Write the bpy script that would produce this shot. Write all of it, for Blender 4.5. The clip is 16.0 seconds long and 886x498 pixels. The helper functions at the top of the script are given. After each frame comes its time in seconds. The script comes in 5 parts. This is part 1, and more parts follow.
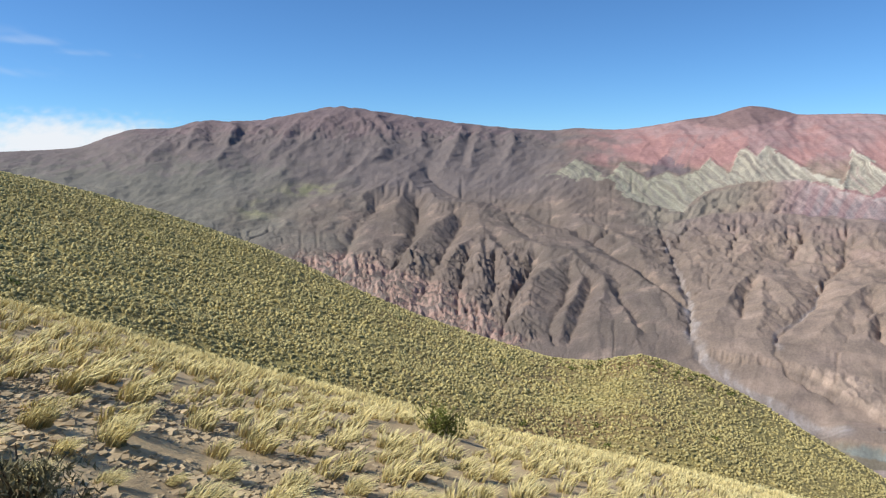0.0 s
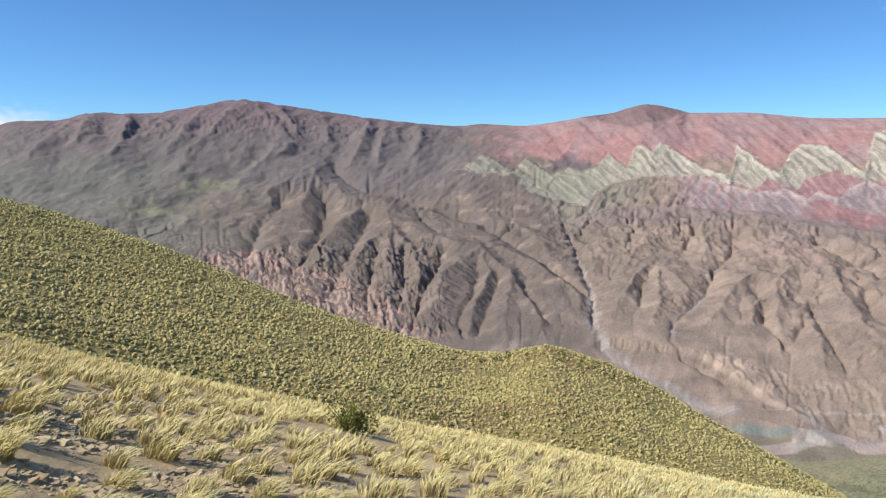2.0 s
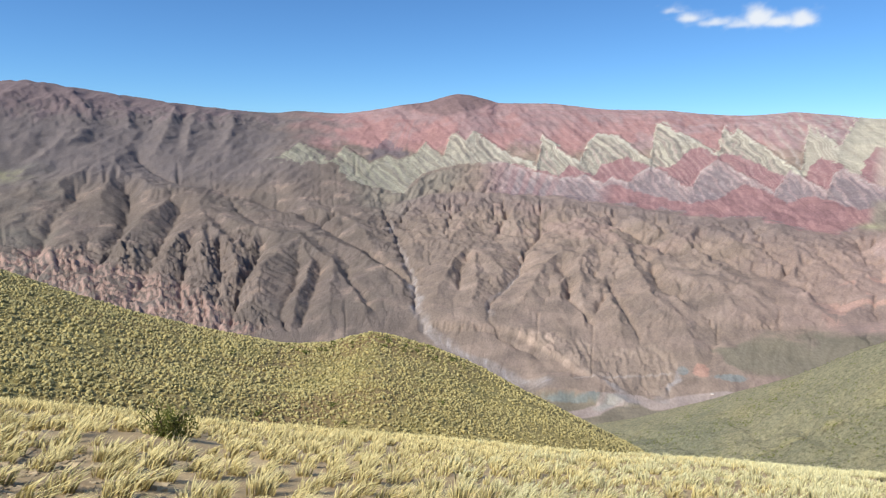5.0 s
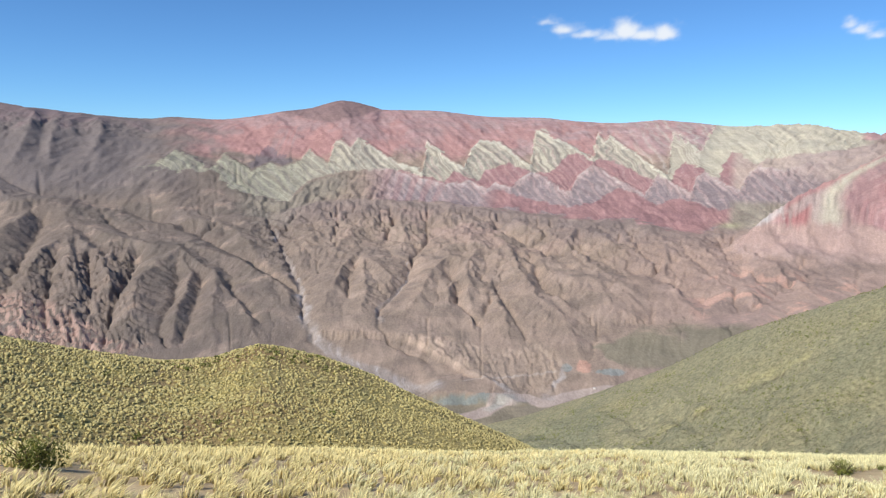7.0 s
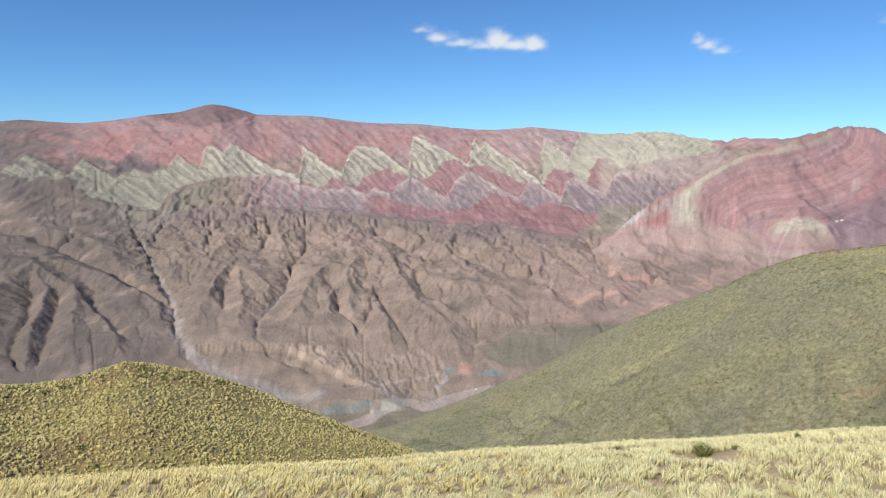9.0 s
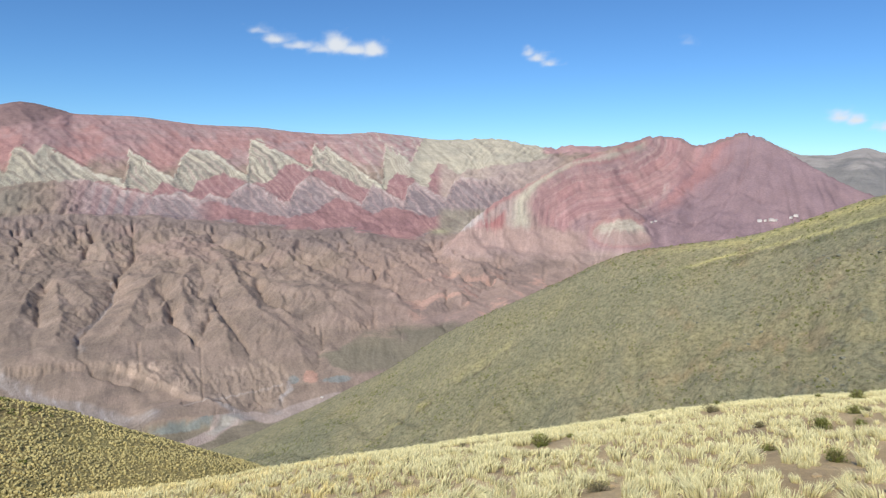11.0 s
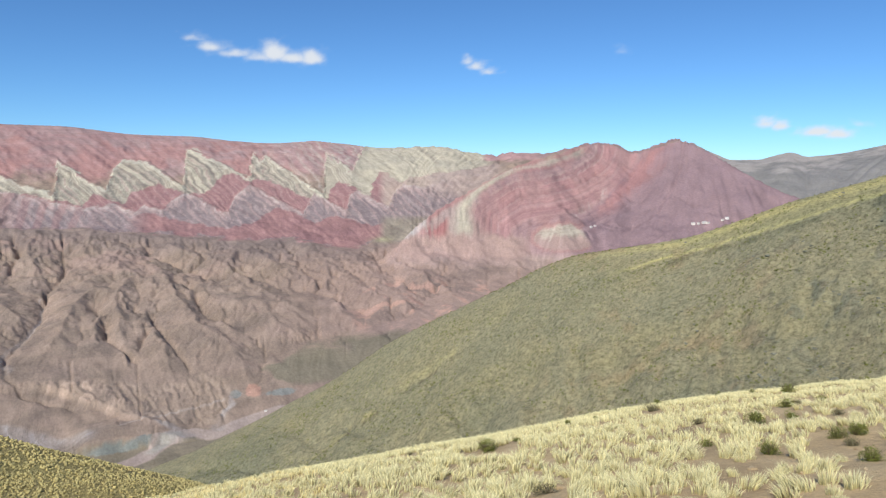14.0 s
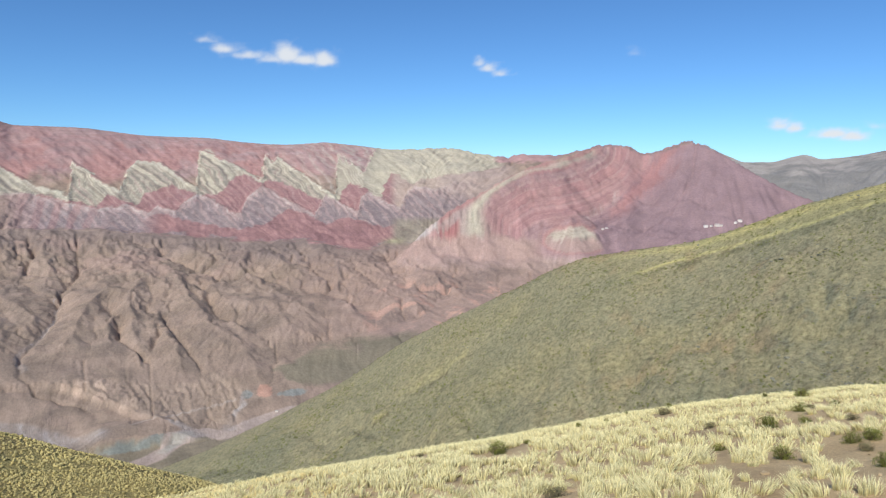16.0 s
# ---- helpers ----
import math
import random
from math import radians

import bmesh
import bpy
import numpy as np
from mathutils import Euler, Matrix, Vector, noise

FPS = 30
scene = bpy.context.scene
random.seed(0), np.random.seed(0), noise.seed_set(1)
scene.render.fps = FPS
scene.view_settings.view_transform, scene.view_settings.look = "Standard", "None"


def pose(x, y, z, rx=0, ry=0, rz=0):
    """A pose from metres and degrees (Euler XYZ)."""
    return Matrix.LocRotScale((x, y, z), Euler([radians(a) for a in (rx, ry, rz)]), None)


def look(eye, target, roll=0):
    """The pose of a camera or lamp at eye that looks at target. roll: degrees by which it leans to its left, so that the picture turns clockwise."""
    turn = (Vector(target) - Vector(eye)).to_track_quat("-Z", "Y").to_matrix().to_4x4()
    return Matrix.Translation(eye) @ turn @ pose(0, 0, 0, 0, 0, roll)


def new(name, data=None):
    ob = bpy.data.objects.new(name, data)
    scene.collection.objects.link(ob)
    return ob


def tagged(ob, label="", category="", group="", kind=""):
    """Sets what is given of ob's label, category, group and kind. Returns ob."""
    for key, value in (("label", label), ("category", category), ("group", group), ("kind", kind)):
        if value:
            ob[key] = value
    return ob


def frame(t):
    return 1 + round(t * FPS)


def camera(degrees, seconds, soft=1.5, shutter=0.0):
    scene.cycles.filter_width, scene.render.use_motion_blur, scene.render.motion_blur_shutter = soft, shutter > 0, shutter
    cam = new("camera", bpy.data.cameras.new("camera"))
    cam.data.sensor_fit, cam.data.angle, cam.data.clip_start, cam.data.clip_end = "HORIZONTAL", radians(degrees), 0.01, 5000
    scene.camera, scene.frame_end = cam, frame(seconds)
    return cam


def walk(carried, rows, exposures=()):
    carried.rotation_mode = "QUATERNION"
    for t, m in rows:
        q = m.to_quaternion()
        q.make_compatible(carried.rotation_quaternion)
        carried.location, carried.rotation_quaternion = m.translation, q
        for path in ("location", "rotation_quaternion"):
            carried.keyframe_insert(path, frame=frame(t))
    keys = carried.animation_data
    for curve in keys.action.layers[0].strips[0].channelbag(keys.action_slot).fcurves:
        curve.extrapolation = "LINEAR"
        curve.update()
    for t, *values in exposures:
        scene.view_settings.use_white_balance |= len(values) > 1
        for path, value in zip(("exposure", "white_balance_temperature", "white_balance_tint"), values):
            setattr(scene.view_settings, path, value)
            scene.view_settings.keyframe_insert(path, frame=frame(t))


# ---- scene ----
EYE_Z = 1.6
EYE = Vector((0.0, 0.0, EYE_Z))
cam = camera(64.45, 16.0, soft=1.25)

# seconds, bearing, pitch, lean, in degrees; bearing 0 is +y, growing towards +x
PATH = (
    (0.0, 0.000, -7.241, -0.146), (0.5, 1.613, -7.300, -0.060), (1.0, 3.359, -7.494, 0.064),
    (1.5, 5.408, -7.559, 0.151), (2.0, 7.486, -7.634, 0.012), (2.5, 9.604, -7.748, -0.079),
    (3.0, 11.059, -8.219, -0.062), (3.5, 13.378, -8.574, -0.016), (4.0, 16.574, -8.711, 0.086),
    (6.5, 28.861, -8.155, -0.035), (7.0, 31.296, -8.045, -0.037), (7.5, 33.840, -7.885, 0.028),
    (8.0, 36.051, -7.847, -0.012), (8.5, 38.316, -7.861, 0.092), (9.0, 41.122, -7.572, -0.006),
    (9.5, 44.780, -7.285, 0.211), (12.0, 57.736, -6.746, 0.264), (12.5, 58.918, -6.331, 0.162),
    (13.0, 59.419, -6.293, 0.033), (13.5, 58.709, -6.582, -0.000), (14.0, 58.561, -6.498, -0.178),
    (14.5, 58.155, -6.448, -0.201), (15.0, 58.584, -6.499, -0.185), (15.5, 57.900, -6.481, -0.063),
    (16.0, 57.649, -6.359, -0.051),
)


def sight(bearing, pitch):
    a, e = radians(bearing), radians(pitch)
    return Vector((math.sin(a) * math.cos(e), math.cos(a) * math.cos(e), math.sin(e)))


walk(cam, [(t, look(EYE, EYE + sight(b, p) * 10, lean)) for t, b, p, lean in PATH],
     exposures=[(0.0, 0.05), (2.0, 0.1), (4.0, 0.06), (6.5, 0.08), (7.5, 0.09), (8.0, 0.1), (8.5, 0.02), (9.0, -0.07), (9.5, -0.09), (12.0, -0.08), (16.0, -0.09)])

# ---- light ----
SUN_BEARING, SUN_HEIGHT = -98.0, 44.0
world = bpy.data.worlds.new("sky")
scene.world = world
world.use_nodes = True
wn = world.node_tree.nodes
sky = wn.new("ShaderNodeTexSky")
sky.sky_type = "NISHITA"
sky.sun_disc = False
sky.sun_elevation = radians(SUN_HEIGHT)
sky.sun_rotation = radians(SUN_BEARING % 360)
sky.altitude = 4000
sky.air_density, sky.dust_density, sky.ozone_density = 1.15, 0.15, 3.5
thin_air = wn.new("ShaderNodeMix")
thin_air.data_type, thin_air.blend_type = "RGBA", "MULTIPLY"
thin_air.inputs[0].default_value, thin_air.inputs[7].default_value = 1.0, (0.57, 0.87, 1.10, 1)
world.node_tree.links.new(sky.outputs[0], thin_air.inputs[6])
world.node_tree.links.new(thin_air.outputs[2], wn["Background"].inputs[0])
wn["Background"].inputs[1].default_value = 0.12
sun = new("sun", bpy.data.lights.new("sun", "SUN"))
sun.data.energy, sun.data.angle, sun.data.color = 4.6, radians(0.53), (1.0, 0.96, 0.9)
sun.matrix_world = look(sight(SUN_BEARING, SUN_HEIGHT) * 300, (0, 0, 0))


# ---- materials ----
def lin(r, g, b):
    """Linear colour from 8-bit display values."""
    return tuple(((c / 255 + 0.055) / 1.055) ** 2.4 if c > 10 else c / 3300 for c in (r, g, b))


class Mat:
    """A small builder of node materials."""

    def __init__(self, name, rough=0.9):
        self.m = bpy.data.materials.new(name)
        self.m.use_nodes = True
        self.t = self.m.node_tree
        self.p = self.t.nodes["Principled BSDF"]
        self.p.inputs["Roughness"].default_value = rough
        self.p.inputs["Specular IOR Level"].default_value = 0.15

    def node(self, kind, **kw):
        n = self.t.nodes.new(kind)
        for k, v in kw.items():
            n.inputs[k].default_value = v
        return n

    def link(self, a, b):
        self.t.links.new(a, b)

    def noise(self, scale, detail=4.0, rough=0.6, stretch=None, grain=0.0):
        co = self.node("ShaderNodeTexCoord").outputs["Object"]
        if stretch:
            mp = self.node("ShaderNodeMapping")
            mp.inputs["Scale"].default_value = stretch
            self.link(co, mp.inputs["Vector"])
            if grain:
                mp.vector_type = "TEXTURE"
                mp.inputs["Rotation"].default_value = (0, 0, math.radians(grain))
            co = mp.outputs[0]
        n = self.node("ShaderNodeTexNoise", Scale=scale, Detail=detail, Roughness=rough)
        self.link(co, n.inputs["Vector"])
        return n.outputs["Fac"]

    def ramp(self, fac, *stops):
        r = self.node("ShaderNodeValToRGB")
        e = r.color_ramp.elements
        while len(e) < len(stops):
            e.new(0.5)
        for el, (pos, col) in zip(e, stops):
            el.position = pos
            el.color = (*col, 1) if len(col) == 3 else col
        self.link(fac, r.inputs[0])
        return r.outputs[0]

    def mix(self, a, b, fac=1.0, mode="MIX"):
        n = self.node("ShaderNodeMix")
        n.data_type, n.blend_type = "RGBA", mode
        for sock, val in ((n.inputs[0], fac), (n.inputs[6], a), (n.inputs[7], b)):
            if isinstance(val, bpy.types.NodeSocket):
                self.link(val, sock)
            elif sock.type == "VALUE":
                sock.default_value = val
            else:
                sock.default_value = (*val, 1)
        return n.outputs[2]

    def attr(self, name):
        n = self.node("ShaderNodeAttribute")
        n.attribute_name = name
        return n.outputs["Color"]

    def color(self, sock):
        self.link(sock, self.p.inputs["Base Color"])
        return self

    def bump(self, fac, strength, distance):
        n = self.node("ShaderNodeBump", Strength=strength, Distance=distance)
        self.link(fac, n.inputs["Height"])
        old = self.p.inputs["Normal"]
        if old.links:
            self.link(old.links[0].from_socket, n.inputs["Normal"])
        self.link(n.outputs[0], old)
        return self


def grey(v):
    return (v, v, v)


def rock_material():
    m = Mat("weathered_rock", 0.95)
    tint = m.attr("tint")
    fine = m.ramp(m.noise(0.22, 6, 0.65, (1, 2.8, 1), -30), (0.25, grey(0.8)), (0.75, grey(1.2)))
    broad = m.ramp(m.noise(0.008, 5, 0.6), (0.3, (0.9, 0.9, 0.92)), (0.7, (1.1, 1.08, 1.05)))
    beds = m.ramp(m.noise(0.055, 5, 0.7, (0.25, 0.12, 2.2)), (0.3, (0.97, 0.96, 0.97)), (0.5, grey(1.0)), (0.7, (1.03, 1.02, 1.02)))
    sep = m.node("ShaderNodeSeparateColor")
    m.link(m.attr("strata"), sep.inputs[0])
    thin = m.node("ShaderNodeTexNoise", Scale=2.1, Detail=4.0, Roughness=0.6)
    thin.noise_dimensions = "1D"
    m.link(sep.outputs[0], thin.inputs["W"])
    layers = m.ramp(thin.outputs["Fac"], (0.36, (0.70, 0.64, 0.66)), (0.46, (0.92, 0.90, 0.90)), (0.54, (1.06, 1.06, 1.04)), (0.64, (1.32, 1.34, 1.28)))
    tint = m.mix(tint, m.mix(tint, layers, 1.0, "MULTIPLY"), sep.outputs[1])
    m.color(m.mix(m.mix(m.mix(tint, fine, 1.0, "MULTIPLY"), broad, 1.0, "MULTIPLY"), beds, 1.0, "MULTIPLY"))
    crag = m.node("ShaderNodeTexNoise", Scale=0.022, Detail=7.0, Roughness=0.62)
    crag.noise_type = "RIDGED_MULTIFRACTAL"
    # stretched along the mean line of sight, to look even from the camera
    down = m.node("ShaderNodeMapping")
    down.vector_type = "TEXTURE"
    down.inputs["Scale"].default_value = (1, 2.8, 1)
    down.inputs["Rotation"].default_value = (0, 0, math.radians(-30))
    m.link(m.node("ShaderNodeTexCoord").outputs["Object"], down.inputs["Vector"])
    m.link(down.outputs[0], crag.inputs["Vector"])
    m.bump(crag.outputs["Fac"], 0.75, 10.0)
    return m.bump(m.noise(0.16, 7, 0.75, (1, 2.8, 1), -30), 0.7, 3.5).m


def turf_material():
    m = Mat("dry_turf", 0.95)
    tint = m.attr("tint")
    fine = m.ramp(m.noise(2.2, 6, 0.7), (0.3, grey(0.55)), (0.7, grey(1.35)))
    m.color(m.mix(tint, fine, 1.0, "MULTIPLY"))
    return m.bump(m.noise(1.6, 6, 0.7), 0.9, 0.35).m


def far_turf_material():
    m = Mat("shrubby_turf", 0.95)
    tint = m.attr("tint")
    fine = m.ramp(m.noise(0.42, 9, 0.8), (0.32, grey(0.4)), (0.5, grey(1.0)), (0.7, grey(1.55)))
    patch = m.ramp(m.noise(0.045, 6, 0.7), (0.35, (0.90, 0.92, 0.93)), (0.5, grey(1.0)), (0.66, (1.04, 1.02, 0.98)))
    mottle = m.ramp(m.noise(0.17, 4, 0.65), (0.36, (0.86, 0.88, 0.86)), (0.5, grey(1.0)), (0.64, (1.08, 1.06, 1.03)))
    m.color(m.mix(m.mix(m.mix(tint, fine, 1.0, "MULTIPLY"), patch, 1.0, "MULTIPLY"), mottle, 1.0, "MULTIPLY"))
    return m.bump(m.noise(0.3, 8, 0.8), 0.8, 2.4).m


def soil_material():
    m = Mat("stony_soil", 0.95)
    base = m.ramp(m.noise(0.6, 7, 0.65), (0.3, lin(172, 148, 112)), (0.5, lin(198, 172, 130)), (0.72, lin(222, 196, 152)))
    grit = m.ramp(m.noise(26, 5, 0.75), (0.3, grey(0.75)), (0.55, grey(1.0)), (0.8, grey(1.25)))
    m.color(m.mix(base, grit, 1.0, "MULTIPLY"))
    m.bump(m.noise(3.5, 5, 0.6), 0.5, 0.10)
    return m.bump(m.noise(18, 6, 0.7), 0.5, 0.03).m


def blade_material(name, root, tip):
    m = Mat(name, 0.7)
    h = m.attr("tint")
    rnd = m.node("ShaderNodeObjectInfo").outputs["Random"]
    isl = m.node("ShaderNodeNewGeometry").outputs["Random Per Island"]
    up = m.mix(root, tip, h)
    vary = m.ramp(isl, (0.0, grey(0.75)), (0.5, grey(1.0)), (1.0, (1.2, 1.15, 1.05)))
    vary2 = m.ramp(rnd, (0.0, grey(0.85)), (1.0, grey(1.12)))
    m.color(m.mix(m.mix(up, vary, 1.0, "MULTIPLY"), vary2, 1.0, "MULTIPLY"))
    return m.m


ROCK, TURF, FAR_TURF, SOIL = rock_material(), turf_material(), far_turf_material(), soil_material()
# dark thatch at the roots, deepened in colour for shade between tufts
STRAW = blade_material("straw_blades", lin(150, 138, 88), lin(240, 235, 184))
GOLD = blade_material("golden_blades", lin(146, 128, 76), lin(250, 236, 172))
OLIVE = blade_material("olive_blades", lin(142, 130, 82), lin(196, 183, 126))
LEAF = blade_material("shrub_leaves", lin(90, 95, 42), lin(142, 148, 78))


# ---- helpers for terrain ----
def perlin(x, y, seed=0):
    """Gradient noise of two arrays, about -1 to 1."""
    rng = np.random.RandomState(seed)
    perm = rng.permutation(4096)
    ang = rng.rand(4096) * 2 * np.pi
    gx, gy = np.cos(ang), np.sin(ang)
    xi, yi = np.floor(x).astype(int), np.floor(y).astype(int)
    xf, yf = x - xi, y - yi
    u, v = xf ** 3 * (xf * (xf * 6 - 15) + 10), yf ** 3 * (yf * (yf * 6 - 15) + 10)

    def g(i, j):
        h = perm[(perm[(xi + i) & 4095] + yi + j) & 4095]
        return gx[h] * (xf - i) + gy[h] * (yf - j)

    a, b = g(0, 0) * (1 - u) + g(1, 0) * u, g(0, 1) * (1 - u) + g(1, 1) * u
    return 1.5 * (a * (1 - v) + b * v)


def fbm(x, y, octaves=4, seed=0, gain=0.5):
    total, amp = 0.0, 1.0
    for k in range(octaves):
        total = total + amp * perlin(x * 2 ** k + 17.3 * k, y * 2 ** k - 9.1 * k, seed + k)
        amp *= gain
    return total


def step(lo, hi, x):
    t = np.clip((x - lo) / (hi - lo), 0, 1)
    return t * t * (3 - 2 * t)


def curve(knots, x):
    """Smooth interpolation through (x, y) knots (monotone cubic)."""
    k = np.array(knots, float)
    kx, ky = k[:, 0], k[:, 1]
    d = np.diff(ky) / np.diff(kx)
    m = np.concatenate([[d[0]], np.where(d[1:] * d[:-1] > 0, 2 * d[1:] * d[:-1] / (d[1:] + d[:-1] + 1e-12), 0), [d[-1]]])
    i = np.clip(np.searchsorted(kx, x) - 1, 0, len(kx) - 2)
    h = kx[i + 1] - kx[i]
    t = np.clip((x - kx[i]) / h, 0, 1)
    return ((1 + 2 * t) * (1 - t) ** 2 * ky[i] + t * (1 - t) ** 2 * h * m[i]
            + t * t * (3 - 2 * t) * ky[i + 1] + t * t * (t - 1) * h * m[i + 1])


def tan_deg(e):
    return np.tan(np.radians(e))


def sheet_mesh(name, X, Y, Z, material, tint=None):
    """A grid of points as one smooth mesh."""
    n, m = X.shape
    me = bpy.data.meshes.new(name)
    co = np.stack([X, Y, Z], -1).reshape(-1, 3).astype(np.float32)
    idx = np.arange(n * m).reshape(n, m)
    quads = np.stack([idx[:-1, :-1], idx[:-1, 1:], idx[1:, 1:], idx[1:, :-1]], -1).reshape(-1, 4)
    return raw_mesh(me, co, quads, material, tint, True)


def raw_mesh(me, co, faces, material, tint=None, smooth=False):
    k = faces.shape[1]
    me.vertices.add(len(co))
    me.vertices.foreach_set("co", np.ascontiguousarray(co, np.float32).ravel())
    me.loops.add(faces.size)
    me.loops.foreach_set("vertex_index", faces.ravel().astype(np.int32))
    me.polygons.add(len(faces))
    me.polygons.foreach_set("loop_start", np.arange(0, faces.size, k, dtype=np.int32))
    me.polygons.foreach_set("use_smooth", np.full(len(faces), smooth))
    me.update(calc_edges=True)
    if tint is not None:
        at = me.color_attributes.new("tint", "FLOAT_COLOR", "POINT")
        t = np.asarray(tint, np.float32).reshape(len(co), -1)
        if t.shape[1] == 1:
            t = np.repeat(t, 3, 1)
        at.data.foreach_set("color", np.concatenate([t, np.ones((len(co), 1), np.float32)], 1).ravel())
    me.materials.append(material)
    return me


def polar(a0, a1, na, r0, r1, nr, log=True):
    a = np.linspace(a0, a1, na)
    r = np.geomspace(r0, r1, nr) if log else np.linspace(r0, r1, nr)
    A, R = np.meshgrid(a, r)
    return A, R, R * np.sin(np.radians(A)), R * np.cos(np.radians(A))


# ---- the near slope: bearing and fall of its brow ----
BROW = ((-180, 21), (-140, 22), (-100, 13), (-70, 5), (-45, -4.5), (-32.6, -9.7), (-25.6, -12.5), (-17.6, -15.7), (-8.7, -18.5), (0.7, -20.9),
        (4.6, -21.8), (13, -23.0), (20, -23.7), (33, -24.4), (45.6, -23.6), (50.7, -23.1), (62.6, -21.4), (75.8, -18.3),
        (85.9, -15.9), (91.8, -14.4), (105, -10), (125, -2), (150, 11), (180, 21))


def brow_range(a):
    return curve(((-180, 34), (-120, 32), (-33, 30), (0, 26), (35, 25), (62, 27), (92, 34), (180, 34)), a)


def near_height(a, r):
    a = (a + 180) % 360 - 180
    R = brow_range(a)
    s = -tan_deg(curve(BROW, a)) - 2 * EYE_Z / R
    calm = step(0, 6, r)
    x, y = r * np.sin(np.radians(a)), r * np.cos(np.radians(a))
    z = -(s * r + EYE_Z * (r / R) ** 2)
    z = np.where(tan_deg(curve(BROW, a)) > 0, np.maximum(z, -s * r * 0.8), z)
    return z + 0.10 * calm * fbm(x * 0.35, y * 0.35, 3, 5)


# ---- the grassy spur across the first gully ----
SPUR = ((-80, 12), (-60, 8), (-45, 3.2), (-32, -0.8), (-28, -1.9), (-23.2, -3.5), (-19.3, -5.0), (-15.1, -6.7), (-8.5, -9.8), (-1.6, -12.8),
        (5.4, -15.0), (10.2, -16.0), (12.6, -16.0), (14.4, -15.6), (16.2, -15.3), (19.0, -15.9), (22.4, -17.0), (27.2, -19.1), (32.5, -21.3),
        (38.3, -23.5), (45, -26.5), (55, -31), (70, -35), (120, -35))


def spur_range(a):
    return curve(((-80, 150), (-30, 140), (0, 115), (18, 105), (40, 80), (120, 70)), a)


def spur_height(a, r):
    rc = spur_range(a)
    top = tan_deg(curve(SPUR, a))
    low = tan_deg(curve(BROW, a) - 2.5)
    q = (rc - r) / (rc - 42)
    t = np.where(r < rc, top - (top - low) * np.clip(q, 0, None) ** 1.55, top - ((r - rc) / 90) ** 2 * 0.12)
    x, y = r * np.sin(np.radians(a)), r * np.cos(np.radians(a))
    z = EYE_Z + r * t
    dip = step(70, 42, r) * 4.0
    return z - dip + 0.5 * fbm(x * 0.05, y * 0.05, 4, 31) * step(45, 60, r) * step(0, 25, np.abs(rc - r) + 8)


# ---- the green ridge and the hidden slopes below ----
RIDGE = ((-80, -30), (10, -30), (28, -25), (34.5, -22.2), (38.3, -21.2), (41.5, -20.1), (43.4, -19.4), (46.1, -18.3), (50.4, -16.3),
         (54.4, -13.9), (58.0, -12.2), (62.9, -9.9), (68.8, -7.1), (73.3, -6.2), (77.5, -5.4), (81.5, -3.9), (85.2, -2.4), (91, -0.4), (105, 5), (125, 9))


def ridge_height(a, r):
    rc = curve(((-80, 560), (30, 700), (45, 640), (62, 560), (90, 480), (125, 420)), a)
    top = tan_deg(curve(RIDGE, a))
    low = tan_deg(curve(BROW, a) - 3.0)
    low = np.minimum(low, top - 0.04)
    r0 = rc * 0.62
    q = np.clip((rc - r) / (rc - r0), 0, 1)
    t = np.where(r < rc, top - (top - low) * q ** 1.3, top - (np.clip(r - rc, 0, None) / 330) ** 1.6 * 0.16)
    t = np.where(r < r0, low - 0.25 * step(r0, 140, r), t)
    x, y = r * np.sin(np.radians(a)), r * np.cos(np.radians(a))
    gul = np.abs(fbm(a * 0.16 + r * 0.004, r * 0.006, 3, 51))
    amp = step(0, 150, np.abs(rc - r)) * step(r0 - 60, r0 + 60, r)
    return EYE_Z + r * t - 8.0 * amp * (0.3 - gul) + (2.6 * fbm(x * 0.03, y * 0.03, 4, 61) + 1.1 * fbm(x * 0.11, y * 0.11, 3, 67)) * (0.2 + 0.8 * amp)


# ---- the far side of the valley ----
SKYLINE = ((-50, -1.0), (-32, 0.6), (-27.5, 0.9), (-25, 1.8), (-23.3, 2.3), (-21, 2.4), (-18.5, 3.0), (-15.6, 3.0), (-12.2, 3.5), (-8.2, 4.2), (-5.6, 3.9),
           (-2, 3.4), (3.5, 2.7), (8.9, 2.3), (10.6, 2.45), (13.7, 2.3), (16.6, 2.6), (18.9, 3.0), (20.6, 3.2), (23.4, 3.85), (25.7, 3.4), (26.6, 3.15),
           (30.2, 3.1), (35.2, 2.6), (39.2, 2.5), (42.1, 2.2), (44.9, 2.05), (48.3, 2.25))
SKYLINE_EAST = ((48.3, 2.25), (50.8, 2.0), (53.8, 1.7), (58, 1.8), (61.2, 1.25), (62.8, 1.1), (64.2, 1.3), (66.4, 1.2), (68.7, 1.6), (70.4, 2.0),
                (72.2, 1.9), (73.5, 1.3), (75.1, 1.7), (76.6, 2.2), (77.6, 2.0), (79.3, 1.2), (80.9, 0.6), (82.4, 0.6), (84.7, 1.1), (85.8, 0.8),
                (87.9, 1.0), (90.9, 1.6), (100, 2.5), (110, 2.5))
